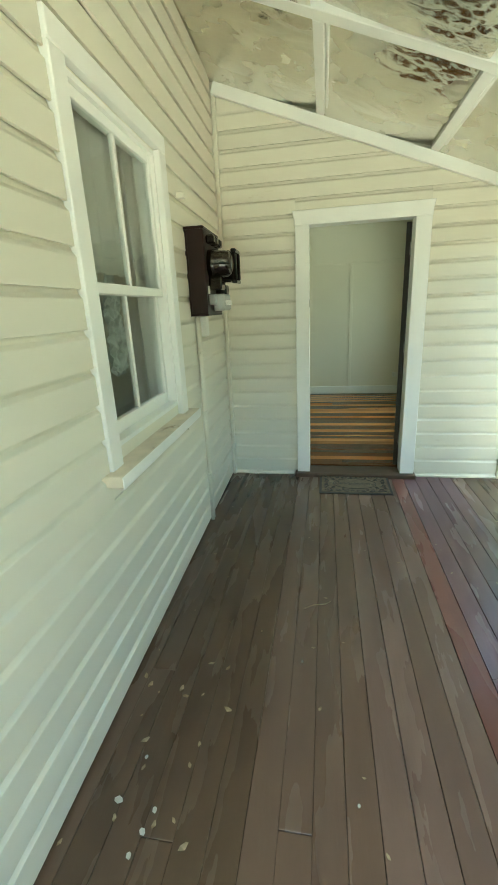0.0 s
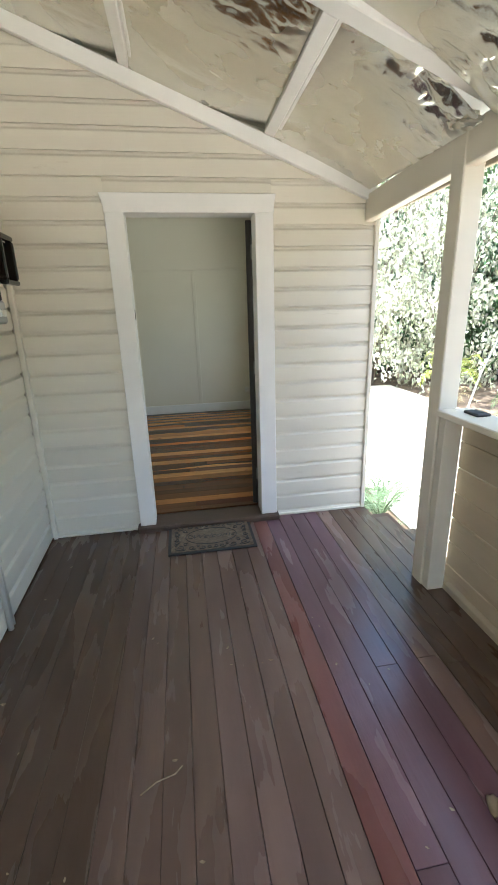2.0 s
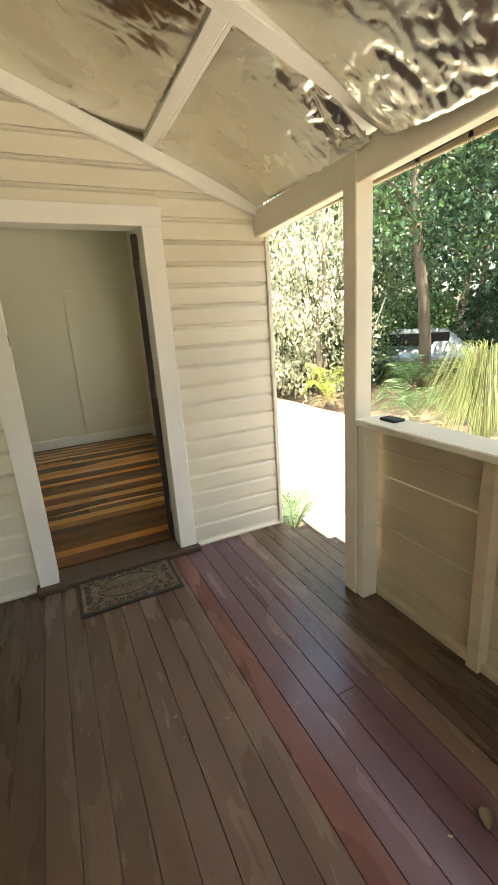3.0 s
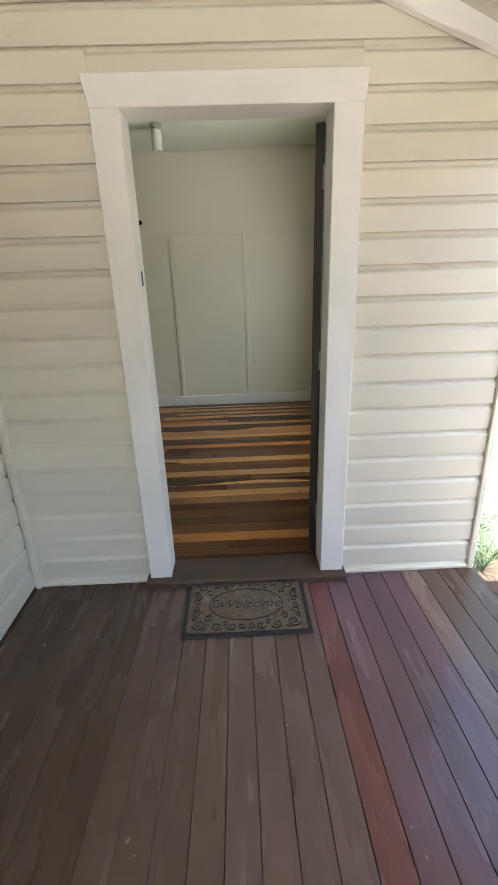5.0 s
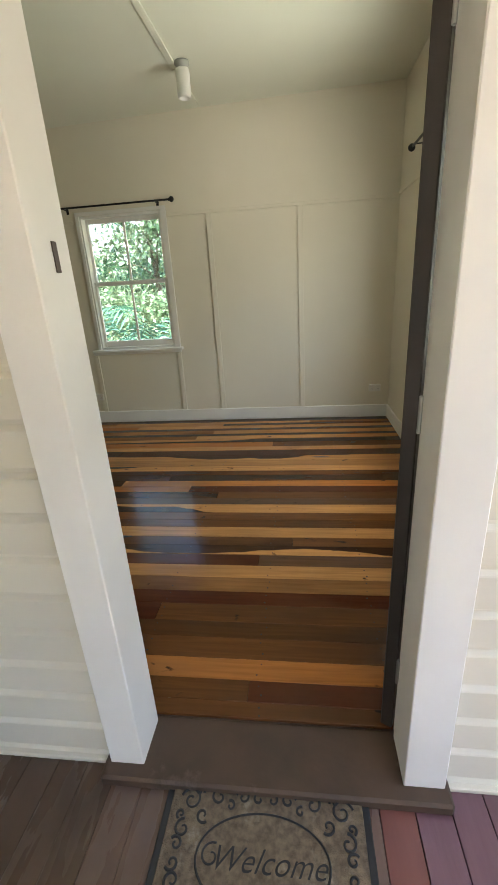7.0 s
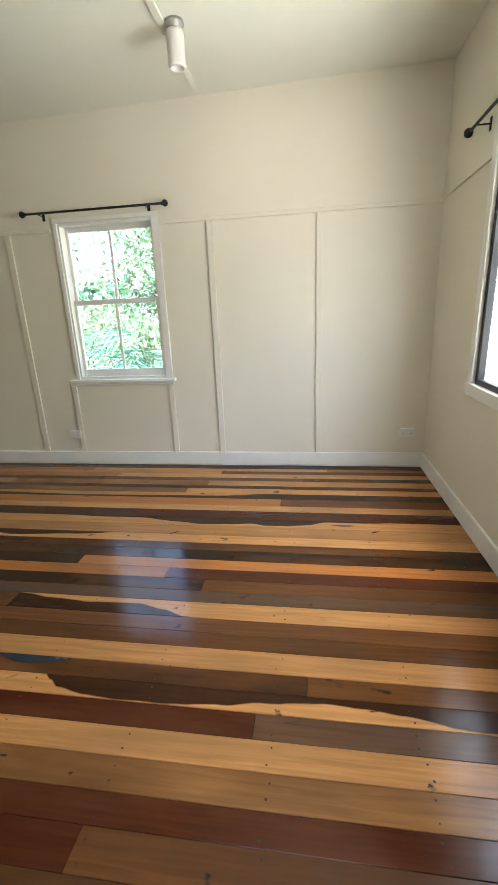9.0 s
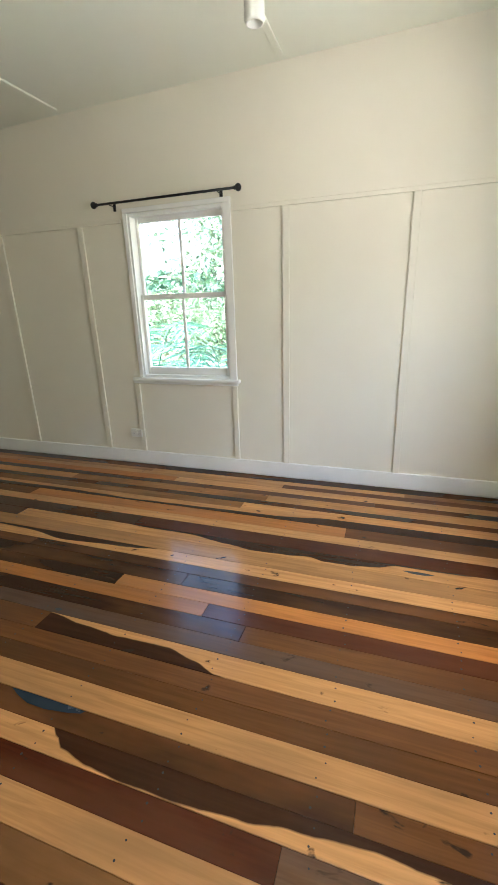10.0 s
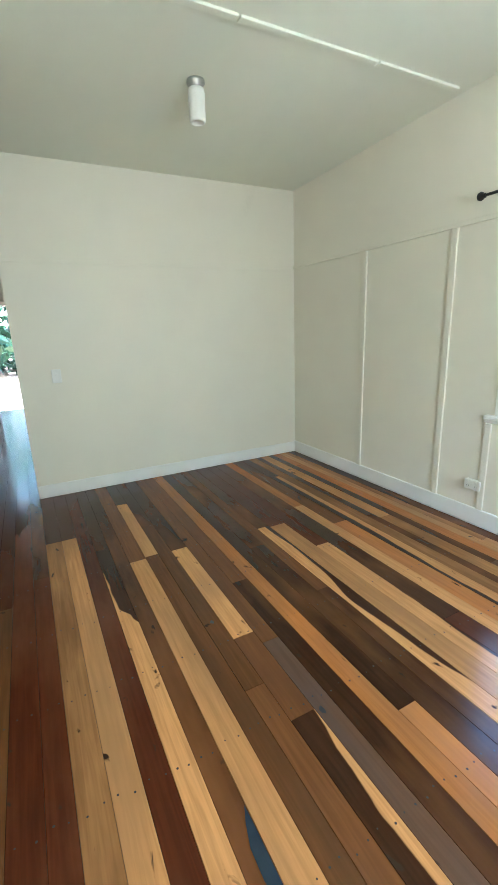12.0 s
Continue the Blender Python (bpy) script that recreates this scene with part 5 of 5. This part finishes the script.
strap = strap_clump("weeping clump of long pale strappy leaves", 1100, 1.25, 0.80, GRASSY, 41, 0.0055)
strap.matrix_basis = pose(5.55, 0.72, GZ)
strap.scale = (1.0, 1.0, 1.12)
sp2 = copy_thing(strap, pose(7.2, -1.2, GZ, 0, 0, 70))
skirt = frond_plant("cycad", "dry brown drooping fronds round the foot of a cycad", "cycad", 12, 0.55, 0.22, 12, 0.12, 0.012, LITTER, 38, 0.12, "garden cycads")
skirt.matrix_basis = pose(6.42, 5.05, GZ)
yp = frond_plant("cycad", "yellow-green fronds of a cycad beside the path", "cycad", 10, 0.8, 0.75, 18, 0.20, 0.016, LEAFLIME, 37, 0.2, "garden cycads")
yp.matrix_basis = pose(6.42, 5.08, GZ)


def parked_car():
    ob = thing("car", "silver-blue car parked among the trees", "car", "", pose(11.0, 6.9, GZ, 0, 0, 130))
    prof = [(-2.1, 0.35), (-2.15, 0.75), (-1.35, 0.95), (-0.75, 1.45), (0.75, 1.5), (1.45, 1.0), (2.1, 0.92), (2.15, 0.4)]
    bm = bmesh.new()
    rows_ = [[bm.verts.new((x, s * (0.85 if z < 1.0 else 0.68), z)) for x, z in prof] for s in (-1, 1)]
    for i in range(len(prof)):
        j = (i + 1) % len(prof)
        bm.faces.new((rows_[0][i], rows_[0][j], rows_[1][j], rows_[1][i]))
    bm.faces.new(rows_[0])
    bm.faces.new(rows_[1][::-1])
    bmesh.ops.recalc_face_normals(bm, faces=bm.faces)
    bmesh.ops.bevel(bm, geom=bm.edges[:], offset=0.06, segments=2, affect="EDGES")
    part("body", bm, CARPAINT, ob, "", True)
    for s in (-1, 1):
        part("side_window", box(-0.85, 0.85, s * 0.775 - 0.02, s * 0.775 + 0.02, 1.04, 1.38, 0.02, Matrix.Rotation(0, 4, "X")), BLACK, ob, "dark car glass")
        for x in (-1.3, 1.35):
            w_ = part("wheel", lathe([(0.2, -0.1), (0.33, -0.1), (0.34, 0), (0.33, 0.1), (0.2, 0.1)], 20, pose(x, s * 0.8, 0.34, 90, 0, 0)), TYRE, ob)
            part("rim", lathe([(0.05, -0.105), (0.2, -0.105), (0.2, 0.105), (0.05, 0.105)], 16, pose(x, s * 0.8, 0.34, 90, 0, 0)), STEEL, w_)
    part("windscreen", box(-0.02, 0.02, -0.62, 0.62, -0.32, 0.32, 0.01, pose(1.12, 0, 1.24, 0, -54, 0)), BLACK, ob, "dark car glass")


parked_car()

# debris on the deck
drng = random.Random(12)
for k in range(70):
    x, y_, s = drng.uniform(0.08, 2.2), drng.uniform(-3.4, -0.15), drng.uniform(0.004, 0.012)
    if k > 45:
        x, s = drng.uniform(0.08, 0.5), drng.uniform(0.006, 0.018)
        y_ = drng.uniform(-3.2, -2.2)
    bm = bmesh.new()
    vs = [bm.verts.new((s * a, s * b, 0.002 + abs(a) * s * 0.25)) for a, b in ((-1, 0), (-0.3, 0.5), (0.8, 0.35), (1.1, -0.1), (0.1, -0.55))]
    bm.faces.new(vs)
    bmesh.ops.solidify(bm, geom=bm.faces[:], thickness=0.0012)
    o = part("dry_leaf", bm, LITTER, None, "", False, pose(x, y_, 0.003, 0, 0, drng.uniform(0, 360)))
    tagged(o, "small dry leaf fragment lying on the deck", "leaf", "leaf litter")
for x, y_, s in ((0.205, -2.79, 0.018), (0.33, -2.80, 0.012), (0.315, -2.86, 0.014), (0.30, -2.92, 0.012), (0.24, -2.65, 0.01), (0.75, -2.17, 0.009), (0.95, -2.70, 0.008)):
    bm = bmesh.new()
    vs = [bm.verts.new((s * a, s * b, 0.002 + abs(b) * s * 0.3)) for a, b in ((-0.9, -0.1), (-0.4, 0.6), (0.5, 0.5), (0.9, 0.0), (0.3, -0.6), (-0.5, -0.5))]
    bm.faces.new(vs)
    bmesh.ops.solidify(bm, geom=bm.faces[:], thickness=0.0015)
    o = part("paint_flake", bm, PLASTIC, None, "", False, pose(x, y_, 0.004, 0, 0, s * 9000))
    tagged(o, "pale flake of old paint lying on the deck", "paint flake", "paint flakes")
bm = bmesh.new()
bmesh.ops.create_icosphere(bm, subdivisions=3, radius=0.05)
for v in bm.verts:
    v.co *= 1 + 0.7 * (abs(noise.noise(v.co * 40)) - 0.2)
bmesh.ops.scale(bm, vec=(0.7, 1.9, 0.7), verts=bm.verts)
scrap = part("foil_scrap", bm, FOIL, None, "", False, pose(2.175, -0.99, 2.20, 20, 0, 10))
tagged(scrap, "crumpled end of silver foil tucked above the post", "foil scrap")
curl = bmesh.new()
g = [[curl.verts.new((0.06 * (i / 8 - 0.5) * (1 - 0.5 * abs(j / 4 - 0.5)), 0.05 * (j / 4 - 0.5) * math.sin(math.pi * (0.1 + 0.8 * i / 8)), 0.004 + 0.03 * (j / 4 - 0.5) ** 2 * 4 * math.sin(math.pi * i / 8) + 0.02 * (i / 8) ** 2)) for i in range(9)] for j in range(5)]
for j in range(4):
    for i in range(8):
        curl.faces.new((g[j][i], g[j][i + 1], g[j + 1][i + 1], g[j + 1][i]))
bmesh.ops.solidify(curl, geom=curl.faces[:], thickness=0.0012)
tagged(part("dry_leaf", curl, LITTER, None, "", True, pose(1.818, -2.063, 0.002, 0, 0, 60)), "large curled dry brown leaf lying on the deck", "leaf", "leaf litter")
tw = thing("twig", "thin pale twig lying on the deck", "twig", "", pose(0.80, -1.80, 0.004))
part("stick", tube([(-0.06, -0.03, 0), (-0.01, 0.0, 0.003), (0.05, 0.015, 0.002), (0.075, 0.04, 0)], 0.0025, 5), LITTER, tw)

# ==== boards of the walls ====
clad_door_wall()
clad_over_door()
clad_porch_wall()
